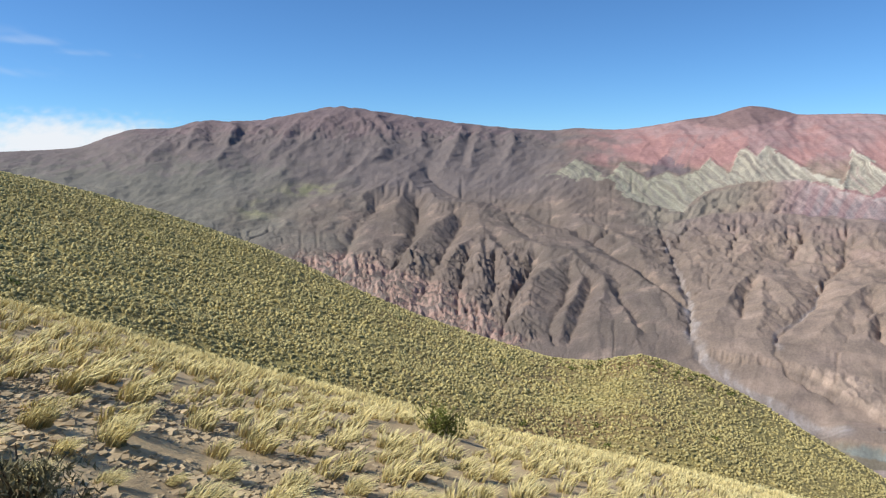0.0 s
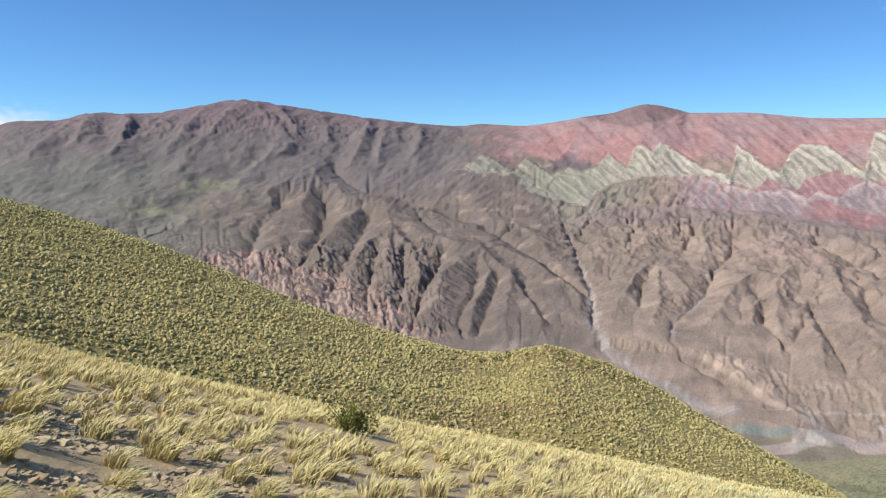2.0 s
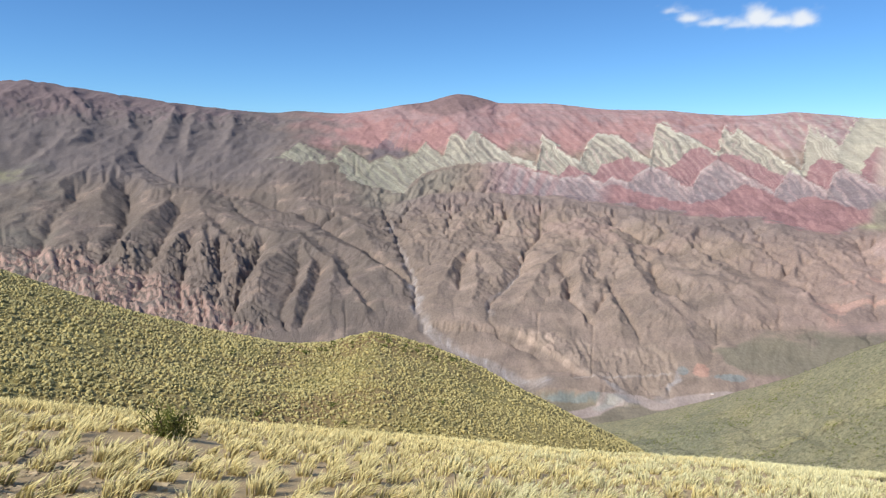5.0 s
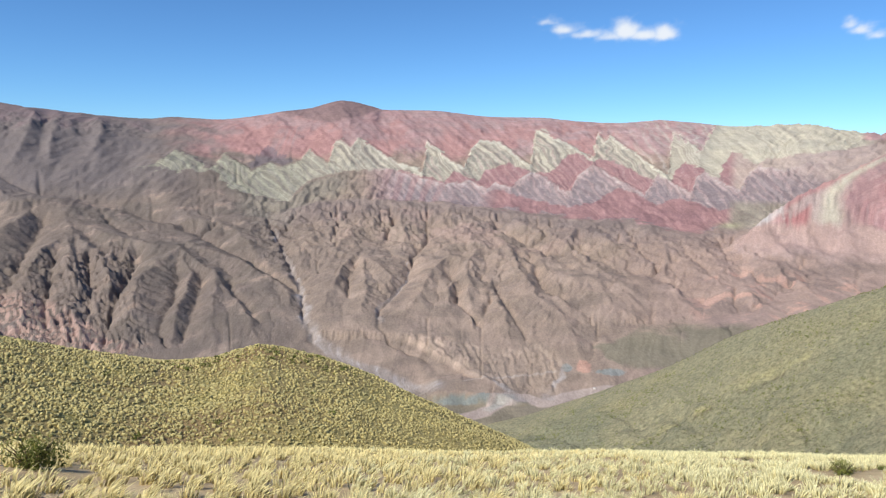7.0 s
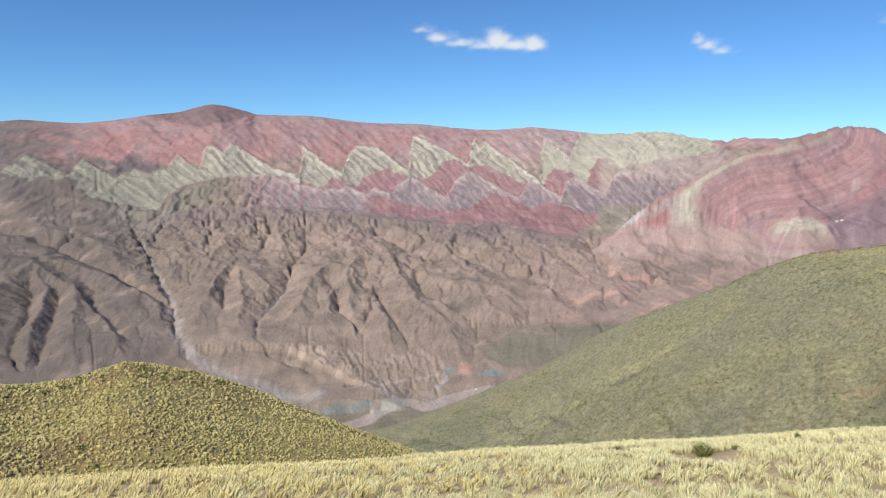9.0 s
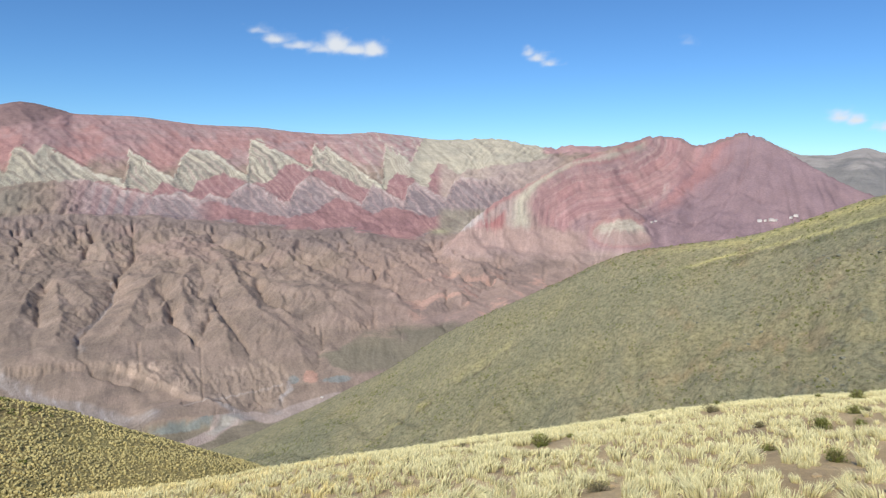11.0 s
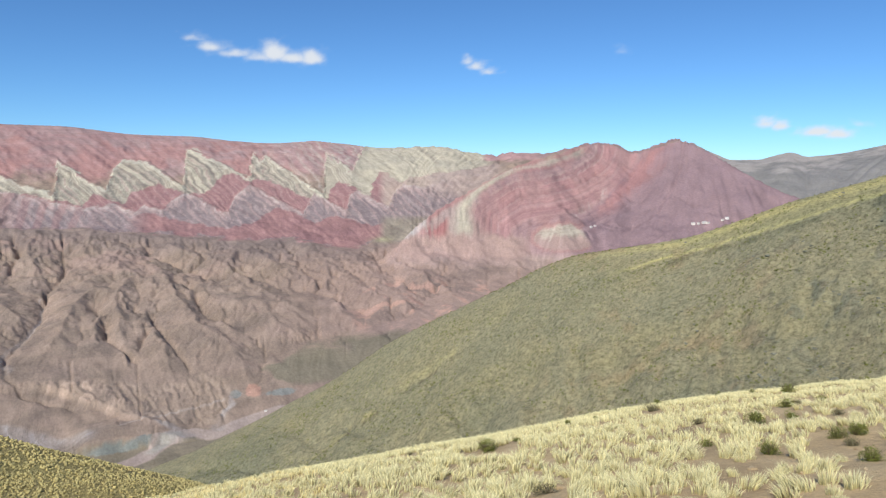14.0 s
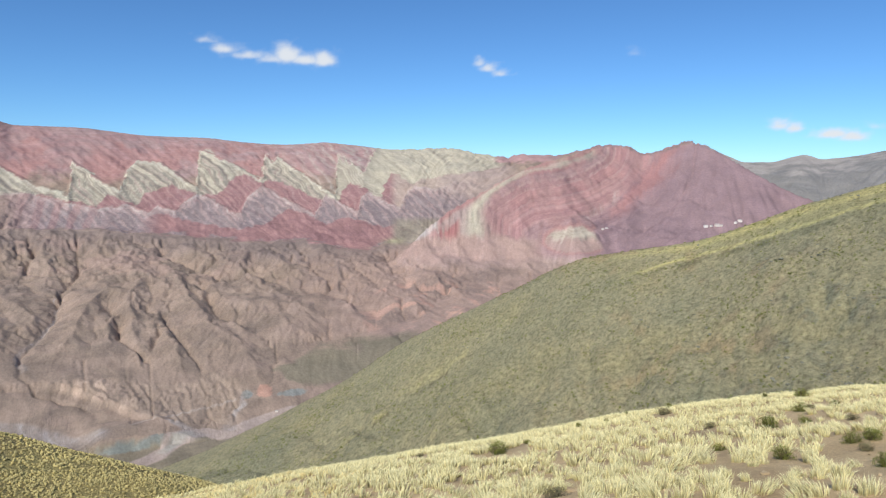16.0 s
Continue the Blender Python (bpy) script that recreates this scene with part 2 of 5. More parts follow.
# the folded massif before the range: bearing and elevation of its crest
MASSIF = ((40, -16), (50, -9.6), (53, -7.6), (54.6, -6.4), (56.0, -5.0), (58.0, -3.4), (60.6, -1.9), (62.6, -0.7), (64.2, 0.1), (66.4, 0.9), (68.7, 1.6), (70.4, 2.0),
          (72.2, 1.9), (73.5, 1.3), (75.1, 1.7), (76.6, 2.2), (77.6, 2.0), (79.3, 1.2), (81.5, -0.2), (85, -2.0), (92, -4), (110, -8))
SLOPE = ((900, -25.5), (1250, -21.0), (1480, -17.5), (1850, -13.0), (2400, -9.0), (2900, -6.0), (3300, -3.5), (3700, -0.8), (4100, 1.4), (4500, 2.6), (5000, 3.0))


def skyline(a):
    return np.where(a < 48.3, curve(SKYLINE, a), curve(SKYLINE_EAST, a))


def rise(r):
    """Elevation in degrees of the smooth valley side at range r."""
    return curve(SLOPE, r)


def at_rise(v):
    return np.interp(v, [e for _, e in SLOPE], [x for x, _ in SLOPE])


def massif_range(a):
    return curve(((40, 2500), (54, 2620), (60, 2850), (66, 3150), (72, 3500), (76.6, 3500), (84, 3300), (110, 3000)), a)


def massif_height(a, r):
    rc = massif_range(a)
    top = curve(MASSIF, a)
    q = np.clip((rc - r) / np.clip(rc - 2600, 130, 950), 0, None)
    t = np.where(r < rc, top - np.maximum(top + 7.8, 1) * q ** 0.85 - 9 * np.clip(q - 1, 0, None), top - ((r - rc) / 130.0))
    return EYE_Z + r * tan_deg(np.clip(t, -40, 20)) + 75 * np.exp(-((a - 68.4) / 1.7) ** 2 - ((r - 2780) / 150) ** 2) - 900 * (1 - step(50, 53, a) * step(1500, 1900, r))


def to_line(points, height=0.0):
    """Bearing and rise of a course, which stands so much above the slope, as points on the plan."""
    p = np.array(points, float)
    r = at_rise(p[:, 1] - np.degrees(height / at_rise(p[:, 1])))
    return np.stack([r * np.sin(np.radians(p[:, 0])), r * np.cos(np.radians(p[:, 0]))], -1)


def line_distance(X, Y, line):
    """Distance to a polyline, and how far along it (0 to 1)."""
    best, along = np.full(X.shape, 1e9), np.zeros(X.shape)
    n = len(line) - 1
    for k in range(n):
        (ax, ay), (bx, by) = line[k], line[k + 1]
        dx, dy = bx - ax, by - ay
        t = np.clip(((X - ax) * dx + (Y - ay) * dy) / (dx * dx + dy * dy), 0, 1)
        d = np.hypot(X - ax - t * dx, Y - ay - t * dy)
        along = np.where(d < best, (k + t) / n, along)
        best = np.minimum(best, d)
    return best, along


def sample_grid(G, fi, fj):
    """Catmull-Rom sampling of a grid at fractional rows and columns."""
    def axis(G, f, ax):
        n = G.shape[ax]
        i = np.clip(np.floor(f).astype(int), 0, n - 2)
        t = f - i
        w = (-0.5 * t ** 3 + t * t - 0.5 * t, 1.5 * t ** 3 - 2.5 * t * t + 1, -1.5 * t ** 3 + 2 * t * t + 0.5 * t, 0.5 * t ** 3 - 0.5 * t * t)
        out = 0
        for k in range(4):
            part = np.take(G, np.clip(i + k - 1, 0, n - 1), axis=ax)
            out = out + part * (w[k][:, None] if ax == 0 else w[k][None, :])
        return out
    return axis(axis(G, fi, 0), fj, 1)


def erode(Z, goal, cell, rounds, rate, lift, talus, soften=0.0):
    """Streams cut into a height grid while it is lifted towards goal; slopes steeper than talus slip."""
    n, m = Z.shape
    Z = Z.copy()
    idx = np.arange(n * m).reshape(n, m)
    moves = [(i, j) for i in (-1, 0, 1) for j in (-1, 0, 1) if i or j]
    for k in range(rounds):
        P = np.pad(Z, 1, mode="edge")
        best, rec, dist = np.zeros((n, m)), idx.copy(), np.ones((n, m))
        low = np.full((n, m), 1e9)
        for i, j in moves:
            nb = P[1 + i:1 + i + n, 1 + j:1 + j + m]
            d = cell * (1.4142 if i and j else 1.0)
            s = (Z - nb) / d
            low = np.minimum(low, nb)
            ri, rj = np.clip(np.arange(n)[:, None] + i, 0, n - 1), np.clip(np.arange(m)[None, :] + j, 0, m - 1)
            better = s > best
            best = np.where(better, s, best)
            rec = np.where(better, idx[ri, rj], rec)
            dist = np.where(better, d, dist)
        order = np.argsort(-Z.ravel(), kind="stable").tolist()
        to = rec.ravel().tolist()
        area = (cell * cell).ravel().tolist()
        for q in order:
            if to[q] != q:
                area[to[q]] += area[q]
        flow = np.array(area).reshape(n, m)
        F = rate * flow ** 0.5 / dist
        Zr = Z.ravel()[rec]
        cut = (Z + F * Zr) / (1 + F)
        cut = np.minimum(cut, Zr + dist * talus)
        Zn = np.where(rec != idx, cut, np.maximum(Z, low + 0.02))
        Zn = Zn + lift * (goal - Zn)
        Zn[0] = Z[0]
        if soften:
            Q = np.pad(Zn, 1, mode="edge")
            Zn = Zn + soften * ((Q[:-2, 1:-1] + Q[2:, 1:-1] + Q[1:-1, :-2] + Q[1:-1, 2:]) / 4 - Zn)
        Z = Zn
    return Z, flow


# crests on the valley side: bearing and elevation, then height at both ends in metres
CRESTS_WEST = (
    (((-2.8, -1.8), (-4.8, -2.3), (-6.9, -3.4), (-9.4, -3.9), (-11.8, -4.9), (-14.2, -6.2)), 60, 20),
    (((-2.8, -1.8), (-1.8, -2.8), (0.4, -3.6), (2.7, -3.6)), 60, 65),
    (((-2.8, -1.8), (-3.4, -3.0), (-4.0, -4.0)), 60, 45),
    (((-6.7, -3.2), (-6.1, -3.9), (-7.0, -5.4)), 45, 40),
    (((2.8, -3.6), (3.2, -5.6), (2.6, -6.3), (1.0, -7.2), (0.4, -8.6)), 65, 35),
    (((3.2, -5.6), (4.4, -7.2), (5.4, -8.8), (5.6, -10.4)), 60, 30),
    (((3.2, -5.6), (2.8, -7.6), (3.4, -9.5)), 60, 30),
    (((2.8, -3.6), (1.3, -4.2), (-0.5, -5.2), (-1.9, -6.0), (-2.9, -7.6)), 65, 45),
)
CRESTS_CONE = (
    (((3.8, -5.4), (6.2, -6.5), (9.0, -7.2), (10.6, -7.5)), 55, 65),
    (((10.6, -7.5), (8.8, -8.6), (7.2, -10.0), (6.7, -12.3), (6.2, -14.1)), 65, 25),
    (((10.6, -7.5), (11.1, -9.6), (10.0, -12.5), (9.5, -14.6)), 65, 20),
    (((10.6, -7.5), (13.2, -9.6), (15.2, -12.1), (16.1, -14.8)), 65, 20),
    (((13.2, -9.6), (12.7, -11.8), (12.7, -14.8)), 50, 18),
    (((11.3, -7.2), (14.6, -8.6), (17.9, -10.5), (18.9, -11.8)), 55, 25),
    (((9.5, -0.8), (7.9, -2.0), (7.1, -3.2), (6.7, -4.1)), 70, 35),
    (((9.5, -0.8), (9.8, -2.4), (10.5, -4.0), (11.6, -5.3)), 70, 40),
    (((9.5, -0.8), (13.5, -1.8), (15.1, -3.2), (16.9, -5.0)), 70, 25),
    (((7.2, -5.5), (9.5, -5.7), (11.8, -5.4), (14.3, -6.1), (16.1, -7.8)), 40, 30),
)
CRESTS_SUMMIT = (
    (((-8.0, 4.1), (-8.6, 2.6), (-9.6, 1.4), (-11.0, 0.3), (-12.6, -0.6)), 60, 30),
    (((-8.0, 4.1), (-7.1, 2.4), (-6.1, 1.4), (-4.3, -0.0), (-2.1, -1.2)), 60, 30),
    (((-4.3, -0.0), (-5.9, -0.5), (-7.1, -1.2), (-8.0, -2.0)), 55, 25),
    (((-18.6, 3.0), (-19.1, 1.8), (-19.9, 0.6)), 50, 30),
    (((-12.1, 3.5), (-13.7, 2.0), (-15.3, 0.8), (-17.1, -0.0)), 50, 25),
    (((-2.4, 3.5), (-1.9, 2.0), (-1.6, 0.5)), 50, 30),
)
CRESTS_EAST = (
    (((20.3, -7.3), (22.1, -8.0), (23.7, -8.6), (25.3, -9.0), (27.1, -10.4)), 40, 35),
    (((23.7, -8.6), (22.4, -10.6), (21.2, -12.6)), 40, 20),
    (((24.6, -8.9), (25.0, -11.2), (24.5, -13.0)), 40, 20),
    (((20.3, -7.3), (19.8, -9.2)), 35, 25),
    (((31.8, -8.7), (30.3, -9.9), (29.3, -11.7), (27.9, -13.6)), 55, 20),
    (((31.8, -8.7), (33.4, -9.1), (34.5, -8.0), (36.7, -8.2)), 55, 55),
    (((33.4, -9.1), (32.1, -10.8), (31.5, -12.8)), 55, 22),
    (((33.4, -9.1), (33.3, -11.4), (33.8, -14.2)), 55, 18),
    (((33.4, -9.1), (34.9, -10.8), (36.3, -12.9), (36.8, -14.8)), 55, 18),
)
CRESTS_MID = (
    (((36.7, -8.2), (37.7, -9.9), (39.1, -11.8), (41.4, -13.4), (42.4, -15.3)), 55, 25),
    (((36.7, -8.2), (40.4, -10.1), (44.0, -10.5), (45.8, -10.8)), 55, 35),
    (((40.4, -10.1), (40.9, -11.8), (41.8, -12.8)), 45, 22),
    (((44.0, -10.6), (45.0, -12.2), (47.0, -13.1)), 40, 20),
    (((42.1, -6.5), (41.3, -7.5), (42.7, -8.8), (45.3, -10.4)), 45, 35),
    (((42.1, -6.5), (43.9, -6.9), (46.1, -8.3), (47.9, -9.4)), 45, 30),
    (((47.8, -6.3), (49.1, -7.6), (50.9, -9.3), (53.8, -10.5)), 40, 25),
    (((51.4, -7.4), (53.7, -9.5), (56.0, -11.5)), 40, 22),
)
CRESTS_UPPER = (
    (((55.2, -7.7), (57.2, -9.3), (59.2, -10.3)), 35, 25),
    (((49.1, -7.6), (48.9, -9.4), (50.1, -11.1)), 40, 22),
    (((28.4, -4.5), (27.5, -5.8), (28.4, -7.2)), 40, 30),
    (((31.6, -4.4), (32.0, -5.8), (34.4, -8.0)), 40, 50),
    (((37.1, -5.9), (38.5, -6.6), (41.3, -7.5)), 35, 40),
    (((24.7, -5.4), (23.7, -6.6), (22.8, -7.9)), 40, 35),
    (((21.5, -6.1), (21.0, -6.7), (20.3, -7.3)), 35, 35),
)
CRESTS_BROW = (
    (((-5.5, 3.8), (-5.3, 2.4), (-4.2, 1.1)), 70, 40),
    (((1.1, 3.2), (1.5, 2.0), (1.1, 0.5), (0.1, -1.1)), 70, 35),
    (((3.5, 2.7), (2.6, 0.9), (2.2, -0.9)), 60, 35),
    (((-16.9, 3.0), (-16.2, 1.9), (-16.8, 0.5), (-17.9, -0.5)), 70, 35),
    (((-10.2, 3.8), (-11.2, 2.3), (-12.3, 1.0), (-13.7, -0.3)), 70, 35),
    (((-13.8, 3.2), (-14.6, 2.2), (-15.2, 1.6)), 60, 40),
    (((-13.0, -1.6), (-15.3, -2.7), (-17.4, -3.6)), 45, 25),
    (((5.5, 2.5), (5.7, 1.0), (4.8, -0.6)), 60, 35),
    (((-20.0, 2.5), (-21.4, 1.2), (-22.8, -0.0)), 60, 30),
)
# streams: bearing and elevation, depth in metres and half-width in degrees
STREAMS = (
    (((16.6, -4.6), (17.6, -6.4), (18.5, -8.7), (19.5, -10.9), (19.9, -13.5), (20.5, -15.3), (23.5, -17.0), (30.1, -19.8)), 26, 0.50),
    (((30.2, -7.5), (28.7, -9.1), (28.4, -10.8), (27.6, -11.7), (26.0, -13.1), (25.8, -14.6), (26.8, -15.7), (30.1, -17.1)), 26, 0.28),
    (((52.4, -6.8), (55.9, -8.6), (59.5, -9.5), (55.5, -12.2), (50.2, -13.5), (44.1, -14.5), (43.5, -16.8), (39.6, -18.7), (34.9, -20.4)), 16, 0.60),
    (((42.1, -8.3), (44.9, -9.6), (48.4, -10.3), (52.2, -12.0)), 16, 0.30),
    (((-7.1, -1.2), (-8.9, -2.2), (-10.8, -3.1), (-14.0, -5.1), (-16.1, -5.8)), 30, 0.80),
    (((-2.1, -3.7), (-2.0, -4.8), (-2.3, -6.2), (-3.2, -8.0), (-4.8, -9.4)), 60, 0.45),
    (((-5.4, -4.3), (-6.8, -5.7), (-7.9, -7.4), (-8.5, -8.4)), 55, 0.45),
    (((1.5, -5.7), (0.1, -7.8), (-1.0, -9.8), (-2.0, -11.6)), 45, 0.40),
)
GULLIES = (
    (((7.4, -8.7), (6.3, -10.5), (5.4, -12.3), (5.0, -14.1)), 55, 0.40),
    (((10.5, -10.0), (9.9, -11.6), (8.7, -13.7), (9.3, -15.0)), 16, 0.20),
    (((12.1, -10.5), (11.1, -13.0), (10.4, -14.7)), 14, 0.20),
    (((14.2, -10.9), (15.0, -12.3), (16.3, -13.7)), 10, 0.20),
    (((4.2, -8.1), (4.3, -10.4), (3.8, -12.7)), 30, 0.30),
    (((2.1, -8.1), (1.4, -10.3), (1.1, -12.6)), 30, 0.30),
    (((-1.3, -1.7), (0.9, -3.1), (4.5, -3.8), (7.2, -4.8), (10.4, -6.0), (13.2, -7.4), (16.5, -9.6), (19.2, -11.3)), 20, 0.30),
)
RUNNELS = (
    (((32.1, -10.8), (32.6, -12.6), (34.4, -14.4)), 12, 0.18),
    (((34.4, -11.0), (35.4, -12.3), (34.7, -13.6)), 12, 0.18),
    (((35.7, -11.7), (37.0, -13.4), (38.2, -15.2)), 10, 0.18),
    (((23.7, -10.2), (23.4, -12.0)), 10, 0.20),
    (((38.3, -9.3), (39.7, -11.6), (41.4, -12.4)), 12, 0.20),
    (((27.4, -6.1), (26.5, -7.5), (29.2, -8.0)), 16, 0.30),
    (((35.7, -6.6), (38.1, -7.9), (40.8, -8.8)), 16, 0.30),
)
# zigzag outlines of the tilted strata: top and foot of the pale beds, top and foot of the mauve ones, foot of the red band
PALE_TOP = ((5.53, -1.42), (8.99, -1.12), (10.63, 0.01), (12.01, -0.63), (12.99, -1.50), (13.64, -0.98), (14.13, -0.21), (15.10, -0.99), (16.14, -1.61), (17.66, -1.00), (18.52, -1.36), (19.84, -0.88), (20.66, 0.14), (21.27, -0.48), (22.05, -1.11), (22.71, 0.68), (23.16, 0.86), (23.87, 0.14), (24.42, 0.95), (25.44, 0.41), (27.47, -0.89), (29.65, -1.71), (30.07, 0.78), (32.03, -0.90), (33.04, -1.39), (33.58, 0.14), (34.30, 0.77), (35.94, 0.59), (37.95, -1.03), (38.36, -1.29), (38.71, 1.48), (39.07, 1.57), (41.04, 0.59), (43.23, -0.74), (43.57, 1.37), (44.11, 0.58), (44.53, 1.10), (45.84, 0.14), (48.23, -1.51), (48.92, -2.02), (49.16, 1.17), (50.21, 0.65), (51.26, -0.20), (51.90, 1.20), (52.60, 2.40), (60.82, 2.40))
PALE_FOOT = ((5.52, -1.67), (8.97, -1.46), (11.36, -1.48), (13.39, -1.93), (15.43, -3.27), (17.57, -3.75), (18.87, -3.99), (20.46, -2.44), (22.93, -1.79), (25.19, -1.57), (27.46, -1.57), (29.51, -2.03), (31.48, -2.58), (32.12, -1.67), (34.23, -2.58), (34.78, -1.67), (36.59, -1.12), (37.73, -1.57), (38.64, -1.79), (39.98, -1.74), (41.29, -0.48), (41.95, -0.30), (43.29, -1.01), (43.93, -0.65), (45.46, -1.18), (47.20, -2.04), (49.08, -2.72), (49.61, -1.50), (50.28, -0.89), (51.53, -1.61), (52.57, -2.32), (53.09, -0.83), (53.56, -0.12), (55.24, -1.11), (55.68, -0.77), (57.45, -0.40), (59.95, -0.19), (62.65, 0.35))
MAUVE_TOP = ((24.74, -1.57), (26.55, -1.48), (28.83, -2.03), (31.57, -2.76), (33.41, -2.49), (34.88, -3.12), (35.70, -2.57), (36.71, -3.11), (37.74, -2.11), (38.63, -1.70), (41.14, -3.35), (41.58, -3.17), (42.21, -2.00), (43.29, -1.19), (45.29, -2.41), (47.34, -3.53), (47.74, -2.82), (48.25, -1.94), (49.75, -2.79), (50.68, -3.38), (51.03, -2.08), (51.66, -1.69), (53.38, -2.64), (54.18, -3.01), (54.70, -1.74), (55.43, -1.19), (57.15, -1.50), (58.58, -1.00), (59.98, -0.67))
MAUVE_FOOT = ((24.70, -3.61), (27.44, -3.85), (30.19, -3.86), (32.04, -3.95), (34.79, -3.49), (35.70, -3.16), (38.90, -4.05), (41.16, -4.53), (43.38, -4.22), (45.09, -3.04), (46.83, -3.50), (48.14, -4.27), (49.79, -3.66), (52.69, -4.62), (53.86, -4.24), (55.77, -3.76), (58.36, -3.23))
RED_FOOT = ((15.79, -5.05), (18.41, -4.75), (21.09, -4.07), (24.70, -3.83), (27.43, -4.08), (31.11, -4.14), (34.34, -4.59), (36.64, -4.85), (39.37, -5.14), (43.42, -5.57), (46.47, -5.41), (49.06, -6.13), (51.56, -6.47), (52.95, -5.81), (53.94, -5.69), (55.52, -6.04))
# the pale bed that arches over the folded massif
ARCH = ((59.86, -6.68), (59.91, -4.61), (60.00, -3.23), (60.50, -2.13), (61.60, -1.44), (62.97, -0.53), (64.10, 0.06), (66.58, 0.38), (68.36, 0.86), (69.75, 1.66))
CRESTS = CRESTS_WEST + CRESTS_CONE + CRESTS_SUMMIT + CRESTS_EAST + CRESTS_MID + CRESTS_UPPER + CRESTS_BROW
ALL_STREAMS = STREAMS + GULLIES + RUNNELS

# the scarp under the upper terrace
SCARP_TOP = ((26.5, -14.7), (31.6, -15.3), (34.4, -15.9), (37.7, -16.1), (39.1, -15.7), (42, -16.6))
SCARP_FOOT = ((26.5, -15.0), (30.2, -16.5), (33.5, -17.8), (36, -18.8), (38.3, -19.4), (42, -19.5))
RIVER = ((45.0, -18.9), (42.0, -19.6), (39.7, -20.3), (38.3, -19.9), (36.4, -20.3), (34.5, -21.2), (32.1, -21.7), (29.2, -22.6))


def outline(knots, a):
    """Elevation of a zigzag outline at bearing a."""
    k = np.array(knots)
    return np.interp(a, k[:, 0], k[:, 1])


LOFT = 0.68


def course_field(B, V, courses):
    """Distance in degrees to the nearest course, and the blended height of those round about."""
    best, total, weight = np.full(B.shape, 1e9), np.zeros(B.shape), np.zeros(B.shape)
    for points, h0, h1 in courses:
        p = np.array(points, float)
        h = np.linspace(h0, h1, len(p))
        p[:, 1] -= np.degrees(LOFT * h / at_rise(p[:, 1]))
        d, along = line_distance(B, V, p)
        best = np.minimum(best, d)
        w = 1 / (d + 0.08) ** 3
        total, weight = total + w * (h0 + (h1 - h0) * along), weight + w
    return best, total / weight


def rills(Z, Q, deg, reach, grain_size=1.0, seed=131):
    """Noise drawn out down the slopes, about -1 to 1."""
    n, m = Z.shape
    I, J = np.meshgrid(np.arange(n, dtype=float), np.arange(m, dtype=float), indexing="ij")
    g = grain_size
    grain = perlin(J / (2.5 * g), I / (2.9 * g), seed) + 0.6 * perlin(J / (6.3 * g), I / (6.3 * g), seed + 2)
    P = np.pad(Z, 2, mode="edge")
    soft = sum(P[2 + i:2 + i + n, 2 + j:2 + j + m] for i in (-2, -1, 0, 1, 2) for j in (-2, -1, 0, 1, 2)) / 25
    gj = np.gradient(soft, axis=1) / (Q * np.radians(deg))
    gi = np.gradient(soft, axis=0) / np.gradient(Q, axis=0)
    ln = np.hypot(gi, gj) + 1e-6
    gi, gj = gi / ln * 0.75, gj / ln
    total = grain.copy()
    for way in (1, -1):
        pi, pj = I.copy(), J.copy()
        for k in range(reach):
            qi, qj = np.clip(pi, 0, n - 1).astype(int), np.clip(pj, 0, m - 1).astype(int)
            pi, pj = pi + way * gi[qi, qj], pj + way * gj[qi, qj]
            total += grain[np.clip(pi, 0, n - 1).astype(int), np.clip(pj, 0, m - 1).astype(int)]
    return np.clip(total / (total.std() * 2), -1.2, 1.2)


